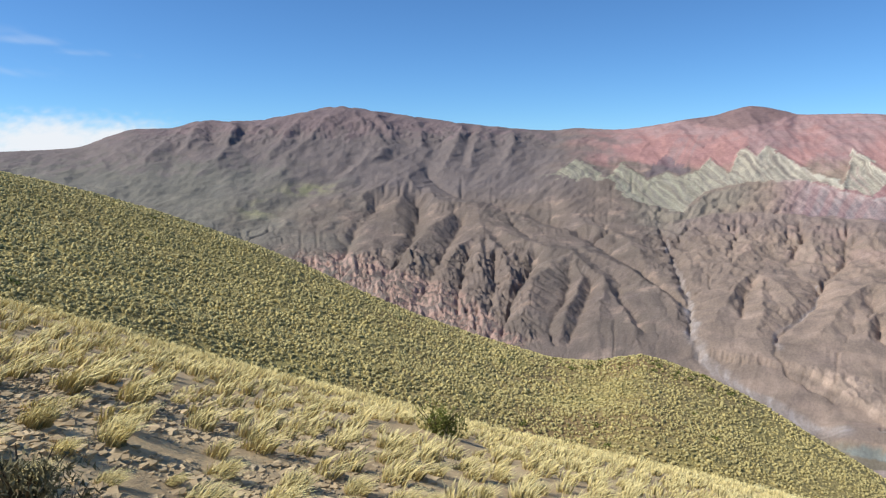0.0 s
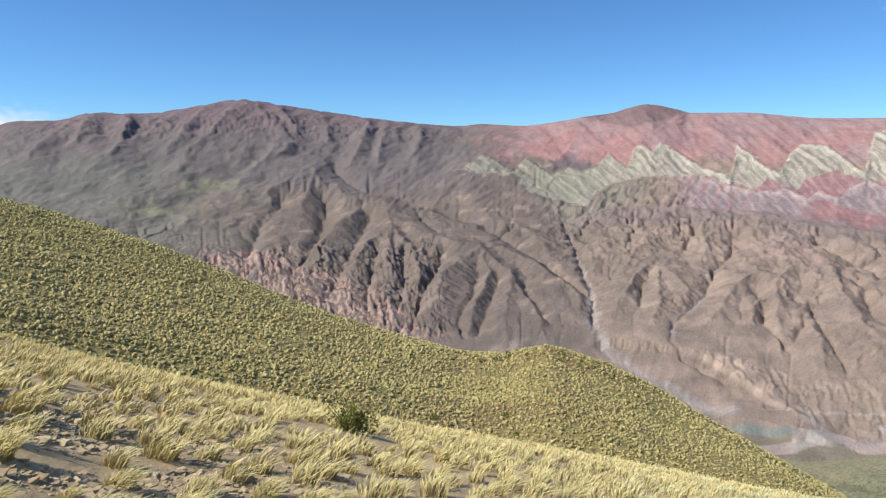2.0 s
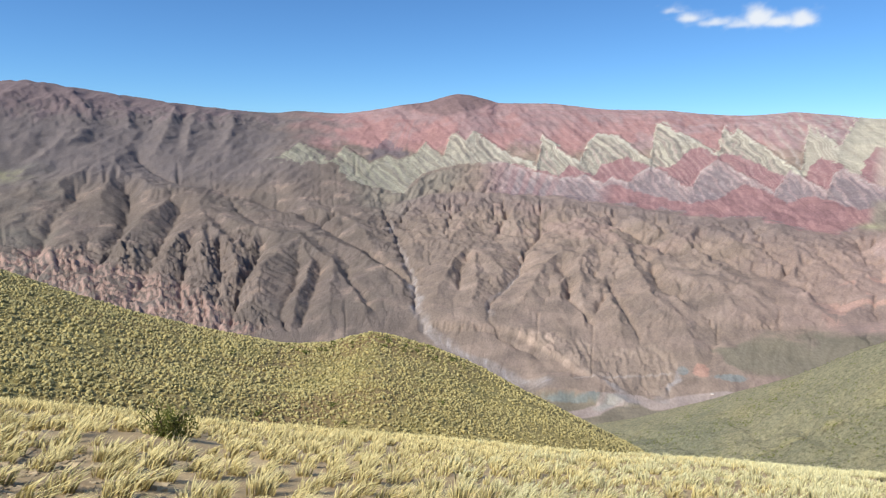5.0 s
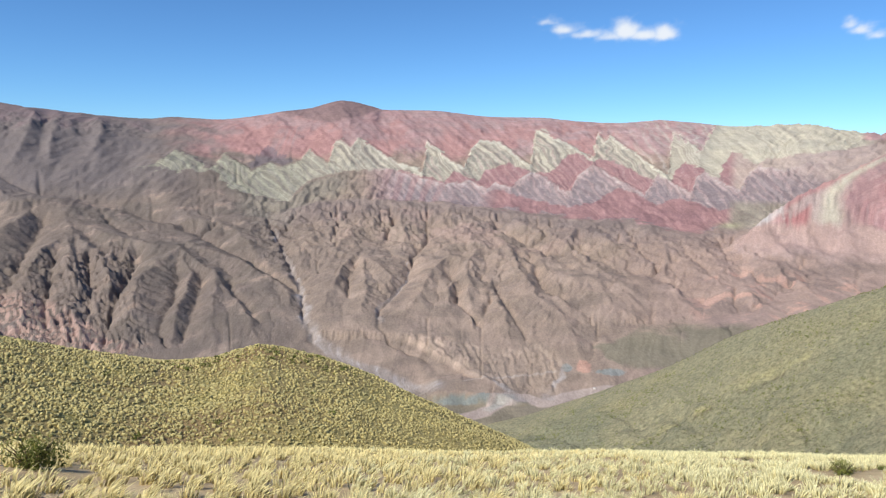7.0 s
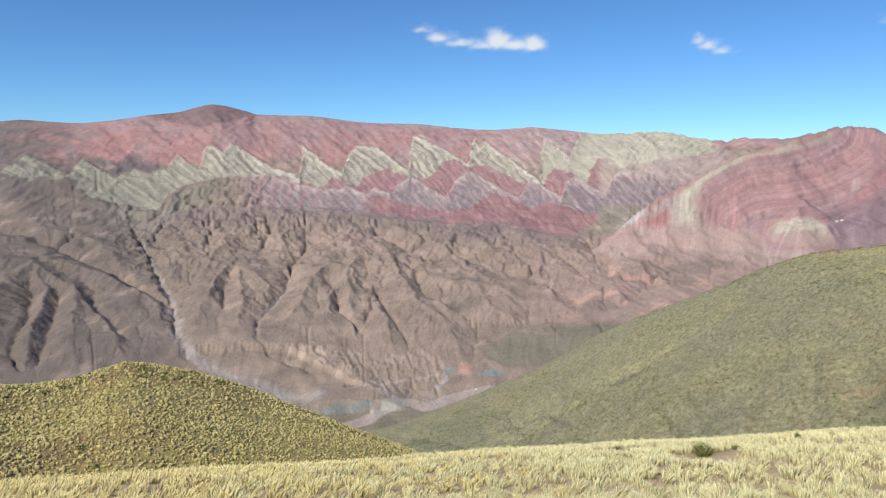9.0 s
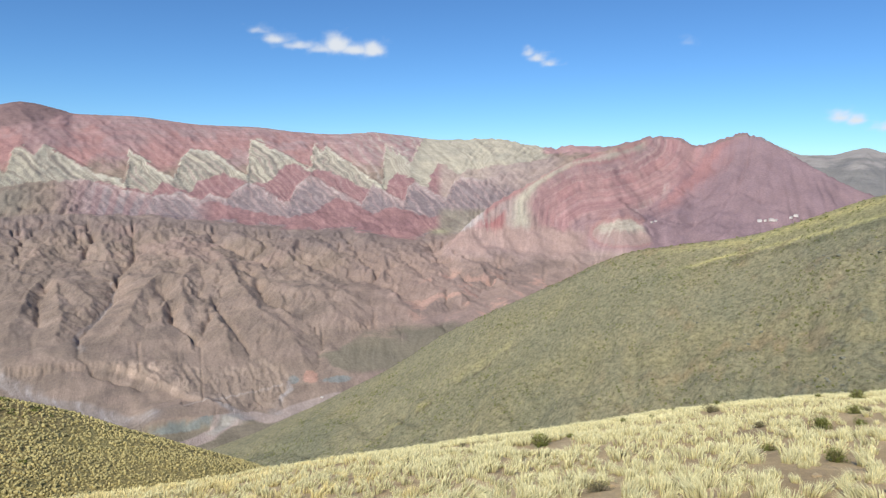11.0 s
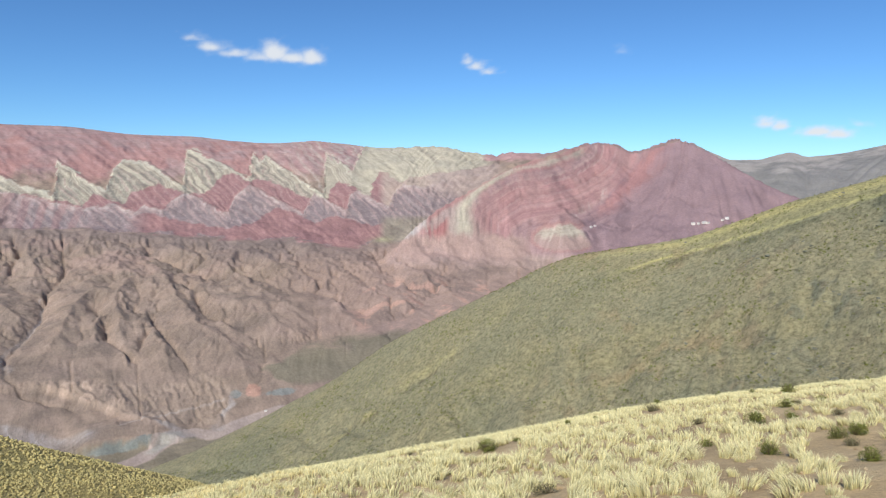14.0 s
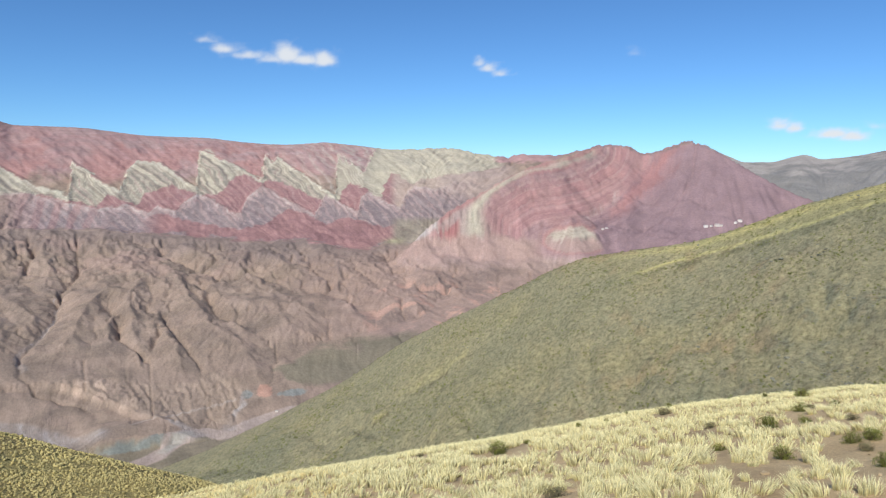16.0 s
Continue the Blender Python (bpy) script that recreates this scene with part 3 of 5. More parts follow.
def valley_side():
    A, R, X, Y = polar(-48, 108, 625, 1000, 4950, 367)
    S = skyline(A)
    e = rise(R) + (S - rise(4500.0)) * step(3000, 4500, R) - np.clip((R - 4500) / 400, 0, 9) ** 1.5 * 3.0
    Z = EYE_Z + R * tan_deg(e)
    wx, wy = X + 70 * fbm(X / 350, Y / 350, 3, 71), Y + 70 * fbm(X / 350, Y / 350, 3, 75)
    open_floor = step(1450, 2100, R)
    mid = open_floor * step(4600, 3700, R)
    lift = rise(R)
    hills = 1 - np.abs(fbm(wx / 300, wy / 300, 3, 81, 0.5))
    # crests stand over the streams, with even flanks between them
    wb, wv = A + 0.13 * fbm(A / 1.0, lift / 1.0, 3, 71), lift + 0.13 * fbm(A / 1.0, lift / 1.0, 3, 75)
    to_crest, high = course_field(wb, wv, CRESTS)
    to_stream, _ = course_field(wb, wv, [(c, -0.5 * d, -0.5 * d) for c, d, w in ALL_STREAMS])
    brow = step(14, 8, A) * step(-2.5, -0.8, lift)
    to_stream = np.minimum(to_stream, 1.9 - 1.15 * brow)
    high = high * (1 + 0.5 * brow)
    brown = 1 - step(-0.3, 0.5, lift + 0.5 - outline(RED_FOOT, A)) * step(13, 18, A)
    part_way = to_stream / (to_stream + to_crest + 1e-6)
    Z = Z + LOFT * high * part_way ** 1.1 * brown * (step(4700, 4200, R) - brow * step(3950, 4350, R) * 0.85) * (1 - 0.85 * step(55, 58, A) * step(-9, -7, lift)) * (0.35 + 0.65 * open_floor)
    Z = Z + (hills - 0.7) * 5 * mid + 3 * fbm(A / 2.5, lift / 2.5, 3, 91) * step(1300, 1900, R)
    for course, h, w in ALL_STREAMS:
        p = np.array(course, float)
        d, _ = line_distance(wb, wv, p)
        Z = Z - 0.25 * h * np.exp(-(d / w) ** 1.2) * (0.4 + 0.6 * open_floor)
    Z = np.maximum(Z, massif_height(A, R) + 14 * fbm(X / 160, Y / 160, 4, 93))
    cliffs = np.maximum(step(-14, -10, A) * step(9, 6, A) * step(-6.5, -8.5, lift) * step(-15, -13, lift), step(14, 8, A) * step(0.8, 1.8, lift) * 0.6)
    soft_rock = 1 - np.maximum(np.maximum(np.maximum(np.maximum(step(14, 6, A) * step(-4, -1.5, lift), step(6, 10, A) * step(-2, -1, lift)), step(-3, -7, A) * step(-6.5, -5, lift)), step(-1.4, -0.6, lift - outline(RED_FOOT, A)) * step(12, 17, A)), step(54, 57, A) * step(-8.5, -7, lift))
    Z, flow = erode(Z, Z + 10 * open_floor, R * np.radians(0.25), 10, 0.004 * soft_rock, 0.05, 0.85 + 0.8 * cliffs)
    # a finer grid, cut again by small rills
    A, R, X, Y = polar(-40, 100, 1121, 1010, 4930, 720)
    fj, fi = (A[0] + 48) / 0.25, np.log(R[:, 0] / 1000) / np.log(4.95) * 366
    Z = sample_grid(Z, fi, fj)
    Z = Z + 1.0 * fbm(X / 60, Y / 60, 4, 101, 0.6) * step(1400, 2300, R)
    calm = step(1450, 2200, R) * (1 - step(6, 10, A) * step(-2, -1, rise(R))) * (1 - np.maximum(step(14, 6, A) * step(-4, -1.5, rise(R)), step(-3, -7, A) * step(-6.5, -5, rise(R)))) * (1 - step(-1.4, -0.6, rise(R) - outline(RED_FOOT, A)) * step(12, 17, A)) * (1 - step(54, 57, A) * step(-9, -7, rise(R)))
    Z, flow = erode(Z, Z + 8 * step(1350, 2000, R), R * np.radians(0.125), 16, 0.014 * calm, 0.045, 0.8 + 1.0 * sample_grid(cliffs, fi, fj))
    B, Q, U, V = polar(-38, 98, 1361, 1010, 4930, 440)
    fj, fi = (B[0] + 40) / 0.125, np.log(Q[:, 0] / 1010) / np.log(4930 / 1010) * 719
    Z = sample_grid(Z, fi, fj)
    flow = np.exp(np.clip(sample_grid(np.log(flow), fi, fj), 0, 20))
    Z = Z + 1.0 * fbm(U / 24, V / 24, 3, 111) * step(2300, 3300, Q)
    P = np.pad(Z, 2, mode="edge")
    n, m = Z.shape
    soft = sum(P[2 + i:2 + i + n, 2 + j:2 + j + m] for i in (-2, -1, 0, 1, 2) for j in (-2, -1, 0, 1, 2)) / 25
    calm = (0.2 + 0.8 * step(1400, 1800, Q)) * (1 - 0.85 * np.maximum(step(14, 6, B) * step(-4, -1.5, rise(Q)), step(-3, -7, B) * step(-6.5, -5, rise(Q)))) * (0.2 + 0.8 * step(4300, 3700, Q)) * (1 - 0.92 * step(54, 57, B) * step(-9, -7, rise(Q)))
    Z = Z + 0.4 * calm * np.clip(Z - soft, -8, 8)
    # smooth fans and terraces over the river, with a scarp below
    wide = Z.copy()
    for k in range(4):
        P = np.pad(wide, 5, mode="edge")
        wide = sum(P[5 + i:5 + i + n, 5:5 + m] for i in range(-5, 6)) / 11
        P = np.pad(wide, 5, mode="edge")
        wide = sum(P[5:5 + n, 5 + j:5 + j + m] for j in range(-5, 6)) / 11
    ev = np.degrees(np.arctan((wide - EYE_Z) / Q)) + 0.3 * fbm(U / 80, V / 80, 3, 121)
    brink = curve(((18, -14.6), (23, -14.9), (26.9, -15.2), (30.2, -16.4), (32.1, -17.5), (34.4, -18.8), (37, -20)), B)
    over = ev - brink
    inner = step(19, 22, B) * step(36, 33, B)
    flat = np.maximum.reduce([inner * step(-0.1, 0.2, over) * step(2.0, 1.1, over), step(8, 13, B) * step(31, 27, B) * step(-0.5, -0.9, over) * step(-21.5, -20.5, ev),
                              step(44, 45.5, B) * step(56, 53, B) * step(-17.2, -16.5, ev) * step(-13.4, -14.4, ev)])
    brim = curve(((-16, -6.0), (-12.6, -6.7), (-6, -7.5), (-2.9, -8.8), (1.3, -10.2), (5.5, -13.5), (9, -16)), B)
    cut = step(0.3, -0.5, ev - brim) * step(-18, -14, B) * step(9, 7, B)
    west = step(6, -6, B) * step(1.8, 0.4, ev) * (1 - cut)
    Z = Z + (wide - Z) * 0.9 * flat
    flat = np.maximum(flat, 0.5 * west)
    Z = Z - 16 * step(0.6, 1.8, ev) * step(13, 8, B) * (0.15 + 0.85 * step(4350, 3900, Q)) * (0.4 - np.abs(fbm(U / 75, V / 75, 4, 127, 0.6)))
    Z = Z + 12 * inner * step(-0.35, 0.05, over) * step(2.4, 0.6, over)
    ev = rise(Q) + 0.12 * fbm(U / 60, V / 60, 3, 123)
    Z = Z + 20 * step(29.0, 31, B) * step(39.0, 35, B) * step(-20.55, -20.35, ev) * step(-18.0, -19.6, ev)
    gorge = step(-14, -10, B) * step(9, 6, B) * step(-7, -8.5, rise(Q)) * step(-16, -14, rise(Q))
    # rugged knolls below the strata, on the massif and under the western crest
    el = np.degrees(np.arctan((Z - EYE_Z) / Q))
    jag = 0.55 - np.abs(fbm(B / 2.3 + 0.25 * el, el / 1.3, 5, 151, 0.52))
    coarse = 0.55 - np.abs(fbm(B / 3.0 - 0.3 * el, el / 1.6, 4, 157, 0.5))
    below = outline(RED_FOOT, B) - el
    rugged = step(13, 17, B) * step(62, 59, B) * step(-0.2, 0.5, below) * step(5.5, 3.0, below)
    rugged = np.maximum(rugged, step(13, 16, B) * step(28.5, 26, B) * step(0.1, -0.4, el - outline(PALE_FOOT, B)) * step(5.5, 3.0, below))
    crest = step(13, 17, B) * step(56, 52, B) * step(0.0, 0.5, el - outline(PALE_TOP, B)) * step(4600, 4200, Q)
    lobes = 0.5 - np.abs(fbm((B + 0.7 * el) / 2.8, el / 3.4, 4, 171, 0.45))
    across, along = line_distance(B, el, np.array(ARCH))
    layered = 0.5 - np.abs(fbm(across / 0.6 + 0.2 * jag, along * 5, 4, 173, 0.55))
    slump = step(14, 17, B) * step(28.5, 26, B) * step(0.1, -0.3, el - outline(PALE_FOOT, B)) * step(0.8, -0.2, below)
    hard = step(54, 56.5, B) * step(-9.5, -8, el) * step(80, 77, B)
    west_top = np.maximum(step(14, 8, B) * step(-2.5, -0.5, el), step(-3, -7, B) * step(-6.5, -5, el)) * step(4600, 4200, Q)
    # slabs of the pale and mauve beds stand proud of the slope below their outlines
    bent = B + 0.10 * fbm(U / 90, V / 90, 3, 95)
    for line, low, high, proud in ((PALE_TOP, step(8, 11, B), step(56, 52, B), 15), (MAUVE_TOP, step(25, 28, B), step(60, 57, B), 15)):
        under = outline(line, bent) - el
        Z = Z + proud * low * high * step(-0.18, 0.06, under) * np.exp(-np.clip(under, 0, None) / 0.9) * step(4600, 4300, Q)
    # ribs of the scarp over the lower terrace
    scarp = step(26.6, 28, B) * step(42, 40.5, B) * step(0.25, -0.15, el - outline(SCARP_TOP, B)) * step(-0.3, 0.3, el - outline(SCARP_FOOT, B))
    rib = (B + 0.85 * el + 0.9 * fbm(B / 1.6, el / 1.6, 4, 161, 0.6)) / 1.25
    Z = Z + 4.5 * scarp * (np.abs(rib - np.floor(rib) - 0.5) * 2 - 0.5)
    Z = Z + Q / 2600 * (15 * rugged * jag + hard * (1 - rugged) * (9 * jag + 9 * layered * step(-7, -5, el)) + 11 * crest * lobes + 14 * slump * (0.5 - np.abs(fbm((B - 0.5 * el) / 1.0, el / 1.4, 4, 179, 0.55))) + 11 * west_top * coarse)
    pillars = np.abs(fbm(B / 0.8 + 0.2 * el, el / 3.2, 4, 163, 0.6))
    Z = Z - 11 * gorge * (0.35 - pillars)
    # side spurs down the flanks, then fine rills
    spurs = rills(wide, Q, 0.1, 34, 2.6, 141)
    lean = np.hypot(np.gradient(wide, axis=1) / (Q * np.radians(0.1)), np.gradient(wide, axis=0) / np.gradient(Q, axis=0))
    bedded = np.maximum(step(-0.9, -0.2, -below) * step(13, 17, B), step(6, 10, B) * step(-1.4, -0.6, el)) * step(64, 60, B)
    Z = Z - Q / 2600 * 9.0 * step(0.1, 0.4, lean) * (1 - 0.8 * flat) * (1 - 0.6 * step(17, 14, B) * step(-6, -4, el)) * (1 - 0.5 * step(22, 18, B)) * (1 - 0.95 * bedded) * (1 - 0.95 * west_top) * (1 - 0.9 * hard) * (np.abs(spurs) ** 0.8 * -1 + 0.4)
    rill = rills(Z, Q, 0.1, 24)
    slope = np.hypot(np.gradient(Z, axis=1) / (Q * np.radians(0.1)), np.gradient(Z, axis=0) / np.gradient(Q, axis=0))
    plain_face = np.maximum.reduce([0.9 * bedded, 0.92 * west_top, 0.9 * hard])
    Z = Z - Q / 2500 * (1 - plain_face) * (1 - 0.6 * step(17, 14, B) * step(-6, -4, el)) * ((6.5 + 4.0 * step(0.6, 1.0, slope)) * step(0.12, 0.45, slope) * calm * (1 - 0.85 * flat) + 9.0 * gorge) * (1.15 * np.exp(-(rill / 0.3) ** 2) - 0.35) - 3.0 * step(8.3, 10.0, np.log(flow)) * step(0.05, 0.2, slope) * (1 - np.minimum(1, 1.1 * plain_face))
    # narrow beds of the streams
    lift = rise(Q)
    wb, wv = B + 0.13 * fbm(B, lift, 3, 71), lift + 0.13 * fbm(B, lift, 3, 75)
    for course, h, w in STREAMS[1:2] + GULLIES + RUNNELS:
        d, _ = line_distance(wb, wv, np.array(course, float))
        Z = Z - (3 + 0.05 * h) * np.exp(-(d / 0.13) ** 2)
    # rounded flanks under the western crest, gentler gullies on the cone below it
    el = np.degrees(np.arctan((Z - EYE_Z) / Q))
    for reach, amount in ((9, 0.85 * step(0, 4, B) * step(16, 13, B) * step(-5.4, -4.4, el) * step(-0.2, -1.0, el)),
                          (3, 0.45 * (1 - 0.7 * gorge) * step(-12, -8, B) * step(19, 14, B) * step(-15, -13, el) * step(-4, -5.5, el))):
        P = np.pad(Z, ((0, 0), (reach, reach)), mode="edge")
        even = sum(P[:, k:k + m] for k in range(2 * reach + 1)) / (2 * reach + 1)
        Z = Z + amount * (even - Z)
    flank = step(0, 4, B) * step(16, 13, B) * step(-5.4, -4.4, el) * step(-0.2, -1.0, el)
    Z = Z + Q / 2600 * 9 * flank * (0.5 - np.abs(fbm((B - 1.1 * el) / 1.7, el / 2.2, 4, 177, 0.5)))
    # bring the crests to their lines
    el = np.degrees(np.arctan((Z - EYE_Z) / Q))
    away = Q - massif_range(B)
    gap = curve(MASSIF, B[0]) - np.where(np.abs(away) < 180, el, -99).max(0)
    gap = np.convolve(np.pad(gap, 5, mode="edge"), np.ones(11) / 11, "valid")
    el = el + np.clip(gap, -3, 3)[None, :] * np.exp(-(away / 450) ** 2) * step(53, 55, B) * step(98, 92, B)
    top = np.where(Q > 2900, el, -99).max(0)
    gap = skyline(B[0]) - top
    for k in range(2):
        gap = np.convolve(np.pad(gap, 4, mode="edge"), np.ones(9) / 9, "valid")
    Z = EYE_Z + Q * tan_deg(el + gap[None, :] * step(2700, 4000, Q))
    return B, Q, U, V, Z, flow, rill


def blend(c, other, mask):
    return c + (np.array(other)[None, None, :] - c) * np.clip(mask, 0, 1)[..., None]


def strata_colour(B, Q, U, V, Z, flow, rill):
    """Rock colours by bearing and elevation from the camera, haze and shade painted in."""
    v = rise(Q) + (skyline(B) - rise(4500.0)) * step(3000, 4500, Q)
    own = 0.65 + 0.3 * step(12, 18, B) * step(-6, -4.5, v + 2.5 * step(52, 56, B))
    v = (1 - own) * v + own * np.degrees(np.arctan((Z - EYE_Z) / Q))
    n1, n2 = fbm(U / 260, V / 260, 4, 201), fbm(U / 90, V / 90, 4, 211)
    gz = np.gradient(Z, axis=1) / (Q * np.radians(0.1))
    gr = np.gradient(Z, axis=0) / np.gradient(Q, axis=0)
    steep = np.hypot(gz, gr)
    c = np.zeros(B.shape + (3,)) + np.array(lin(132, 115, 100))
    c = blend(c, lin(122, 108, 94), step(-0.2, 0.4, n1) * 0.8)
    c = blend(c, lin(154, 132, 111), step(16, 23, B + 2 * n1) * 0.9)
    c = blend(c, lin(164, 139, 117), step(-0.2, 0.6, n2 + 0.8 * step(18, 30, B) - 0.5) * 0.85)
    # pink slopes towards the east and at the foot of the massif
    c = blend(c, lin(174, 142, 120), step(42, 56, B) * step(-4, -7, v) * 0.9)
    # purple-brown western mountain
    west = step(14, 6, B + 3 * n1)
    c = blend(c, lin(124, 112, 106), west * step(-4.2, -2.0, v + 0.5 * n1))
    c = blend(c, lin(130, 108, 106), west * step(1.2, 2.6, v + 0.8 * n2) * 0.8)
    c = blend(c, lin(126, 124, 108), step(-6, -18, B + 4 * n1) * step(0.5, -1.5, v + n2) * 0.8)
    c = blend(c, lin(150, 148, 100), np.maximum(np.exp(-((B + 10.8) / 2.2) ** 2 - ((v + 1.9 - 0.05 * B) / 0.5) ** 2), np.exp(-((B + 14.8) / 1.3) ** 2 - ((v + 4.0) / 0.6) ** 2)) * step(-0.4, 0.3, n2) * 0.9)
    # pink cliffs over the gorge
    c = blend(c, lin(178, 142, 122), step(0.4, 0.8, steep + 0.2 * n2) * step(-16, -13, B) * step(9, 7, B) * step(0.2, -0.6, v + 0.4 * n1 - curve(((-16, -6.2), (-12.6, -7.0), (-6, -7.8), (-2.9, -9.2), (1.3, -10.8), (5.5, -13.8), (9, -16)), B)))
    # red crest
    red = step(9, 16, B + 2 * n1) * step(64, 58, B)
    c = blend(c, lin(170, 134, 127), red * step(-0.8, 0.4, v + 0.5 * n2))
    c = blend(c, lin(180, 150, 143), red * step(26, 40, B + 3 * n1) * step(-0.8, 0.4, v + 0.5 * n2) * 0.8)
    c = blend(c, lin(180, 126, 116), red * step(-0.9, 0.3, v + 0.9 * n1 + 0.2) * step(2.6, 1.5, v + 0.8 * n2) * step(52, 42, B) * step(-0.5, 0.2, n1 + rill * 0.3) * 0.9)
    c = blend(c, lin(180, 134, 126), red * step(0.0, 0.8, np.sin(v * 7 + 3 * n1 + B * 0.5) + 0.5 * rill) * step(0.3, 1.0, v) * step(22, 27, B) * 0.7)
    lean_bed = v + 0.74 * B + 0.06 * n2 + 0.12 * n1
    beds = np.sin(lean_bed * 9) + 0.7 * np.sin(lean_bed * 21 + 2 * n1)
    c = blend(c, lin(188, 146, 138), red * step(0.6, 1.4, beds) * step(-1.5, 0, v) * step(20, 30, B) * 0.5)
    c = blend(c, lin(150, 112, 108), red * step(-0.6, -1.4, beds) * step(-1.5, 0, v) * step(20, 30, B) * 0.5)
    c = blend(c, lin(140, 110, 104), step(15.5, 17.5, B) * step(28, 25, B) * step(0, 0.35, v - 1.9 - 0.22 * np.abs(B - 22) + 0.2 * n2))
    c = blend(c, lin(104, 94, 104), step(0.1, -0.05, v + 0.5 * np.abs(n2) + 0.5 * np.abs(fbm(B / 0.5, v / 3, 2, 227)) - (0.45 - 0.6 * np.abs(B - 17.5 - 0.5 * n2))) * step(0.05, 0.2, v - outline(PALE_TOP, B)) * step(15.6, 16.2, B) * step(19.8, 19.2, B) * 0.6)
    # zigzag outcrops of pale, red and mauve strata, which lean to the east
    # elevation as seen from the camera, so the outlines fit its view
    v = np.degrees(np.arctan((Z - EYE_Z) / Q))
    fray = 0.10 * n2 + 0.06 * rill + 0.08 * fbm(U / 30, V / 30, 3, 221)
    bent = B + 0.16 * n2 + 0.10 * fbm(U / 45, V / 45, 2, 223)
    fray = fray + 0.3 * step(45, 50, B) * step(54, 52, B) * step(0, 0.8, v) * np.sin((v + 2.5 * B) * 6)
    under = [v + fray - outline(o, bent) for o in (PALE_TOP, PALE_FOOT, MAUVE_TOP, MAUVE_FOOT, RED_FOOT)]
    top, foot, top2, foot2, end = under
    dip = (v + 1.25 * B + 0.12 * n2 + 0.45 * n1) / 1.25
    sheets = np.sin(dip * 12 + 0.6 * n1) + 0.7 * np.sin(dip * 27 + 1.0 * n1)
    chevron = 0.25 * np.sin(top * 9.5 + 0.8 * n1) + 0.9 * np.sin(dip * 9 + 1.5 * n1) + 0.6 * sheets
    chevron2 = 0.4 * np.sin(top2 * 8 + 0.8 * n1) + 0.9 * np.sin(dip * 8 + 1.5 * n1) + 0.6 * sheets
    pale = step(7, 10, B) * step(63, 61.5, B) * step(0.04, -0.04, top) * step(-0.04, 0.04, foot + 0.5 * step(21, 17, B) * n2)
    cream = np.array(lin(188, 178, 150)) + (np.array(lin(160, 156, 128)) - np.array(lin(188, 178, 150))) * step(26, 16, B)[..., None]
    c = c + (cream - c) * (0.92 * pale)[..., None]
    c = blend(c, lin(146, 138, 122), pale * step(-0.1, 0.7, chevron) * step(-0.25, -0.45, top) * step(51, 46, B) * 0.8)
    c = blend(c, lin(202, 195, 168), pale * step(-0.34, -0.1, top) * step(22, 28, B) * step(52, 50, B) * 0.8)
    c = blend(c, lin(178, 146, 136), pale * step(0.7, 1.3, -chevron) * step(-0.5, -0.9, top) * step(24, 30, B) * step(50, 46, B) * 0.6)
    c = blend(c, lin(192, 182, 152), pale * step(50, 53, B) * 0.8)
    c = blend(c, lin(142, 132, 112), step(14, 17, B) * step(25, 22, B) * step(0.0, -0.3, foot) * step(-2.6, -1.2, foot + 0.4 * n2) * 0.8)
    lit = red * step(42, 50, B + 2 * n1) * step(53.5, 52, B) * step(0.0, 0.15, top)
    c = blend(c, lin(190, 176, 156), lit * step(0.1, 0.9, np.sin(dip * 7 + 2 * n1) + 0.6 * np.sin(dip * 17)) * 0.65)
    # red beds under the pale ones
    reds = step(24.5, 28.5, B) * step(55.9, 54.9, B) * step(0.04, -0.04, foot) * step(-0.05, 0.05, end)
    c = blend(c, lin(164, 118, 114), reds)
    c = blend(c, lin(186, 146, 138), reds * step(0.3, 0.9, np.where(foot > -0.8, chevron, sheets)) * 0.6)
    c = blend(c, lin(186, 164, 144), step(53.2, 54, B) * step(61, 60, B) * step(0.05, -0.05, foot) * step(-0.05, 0.05, top2) * 0.85)
    # mauve and pink teeth with a pale rim
    mauve = step(24.5, 28.5, B) * step(61, 59, B) * step(0.04, -0.04, top2) * step(-0.05, 0.05, end)
    c = blend(c, lin(148, 130, 127), mauve)
    c = blend(c, lin(186, 156, 146), mauve * np.maximum(step(-0.6, -0.25, top2 + 0.2 * sheets), step(0.4, 1.0, chevron2) * 0.8) * 0.8)
    c = blend(c, lin(190, 174, 160), mauve * step(-0.22, -0.08, top2) * step(-0.6, 0.2, rill + n2) * 0.75)
    c = blend(c, lin(196, 182, 176), step(25, 29, B) * step(36, 33, B) * step(0, -0.1, top2) * step(-0.1, 0.1, foot2) * step(0.55, 0.95, np.sin(B * 7.5 + 1.2 * v + 4 * n2)) * 0.2)
    c = blend(c, lin(170, 118, 112), step(25.5, 27, B) * step(33, 30, B) * mauve * step(-0.2, 0.5, np.sin(B * 5.3 - 2 * v + n1)) * 0.4)
    c = blend(c, lin(184, 160, 144), step(56.5, 58.5, B) * step(64, 62.5, B) * step(0.1, -0.1, foot) * step(-2.6, -1.6, v + 0.3 * n2) * 0.8)
    # the plain red band and the brown hills at its foot
    band = step(34, 36, B) * step(54.5, 53, B) * step(0.05, -0.05, foot2) * step(-0.08, 0.08, end + 0.25 * n2)
    c = blend(c, lin(161, 114, 110), band * 0.95)
    c = blend(c, lin(174, 126, 118), band * step(0.0, 0.6, n2 + 0.4 * rill) * 0.5)
    c = blend(c, lin(140, 121, 110), step(16, 20, B) * step(57, 53, B) * step(0.1, -0.2, end) * step(-2.2, -0.8, end + 0.8 * n1) * 0.8)
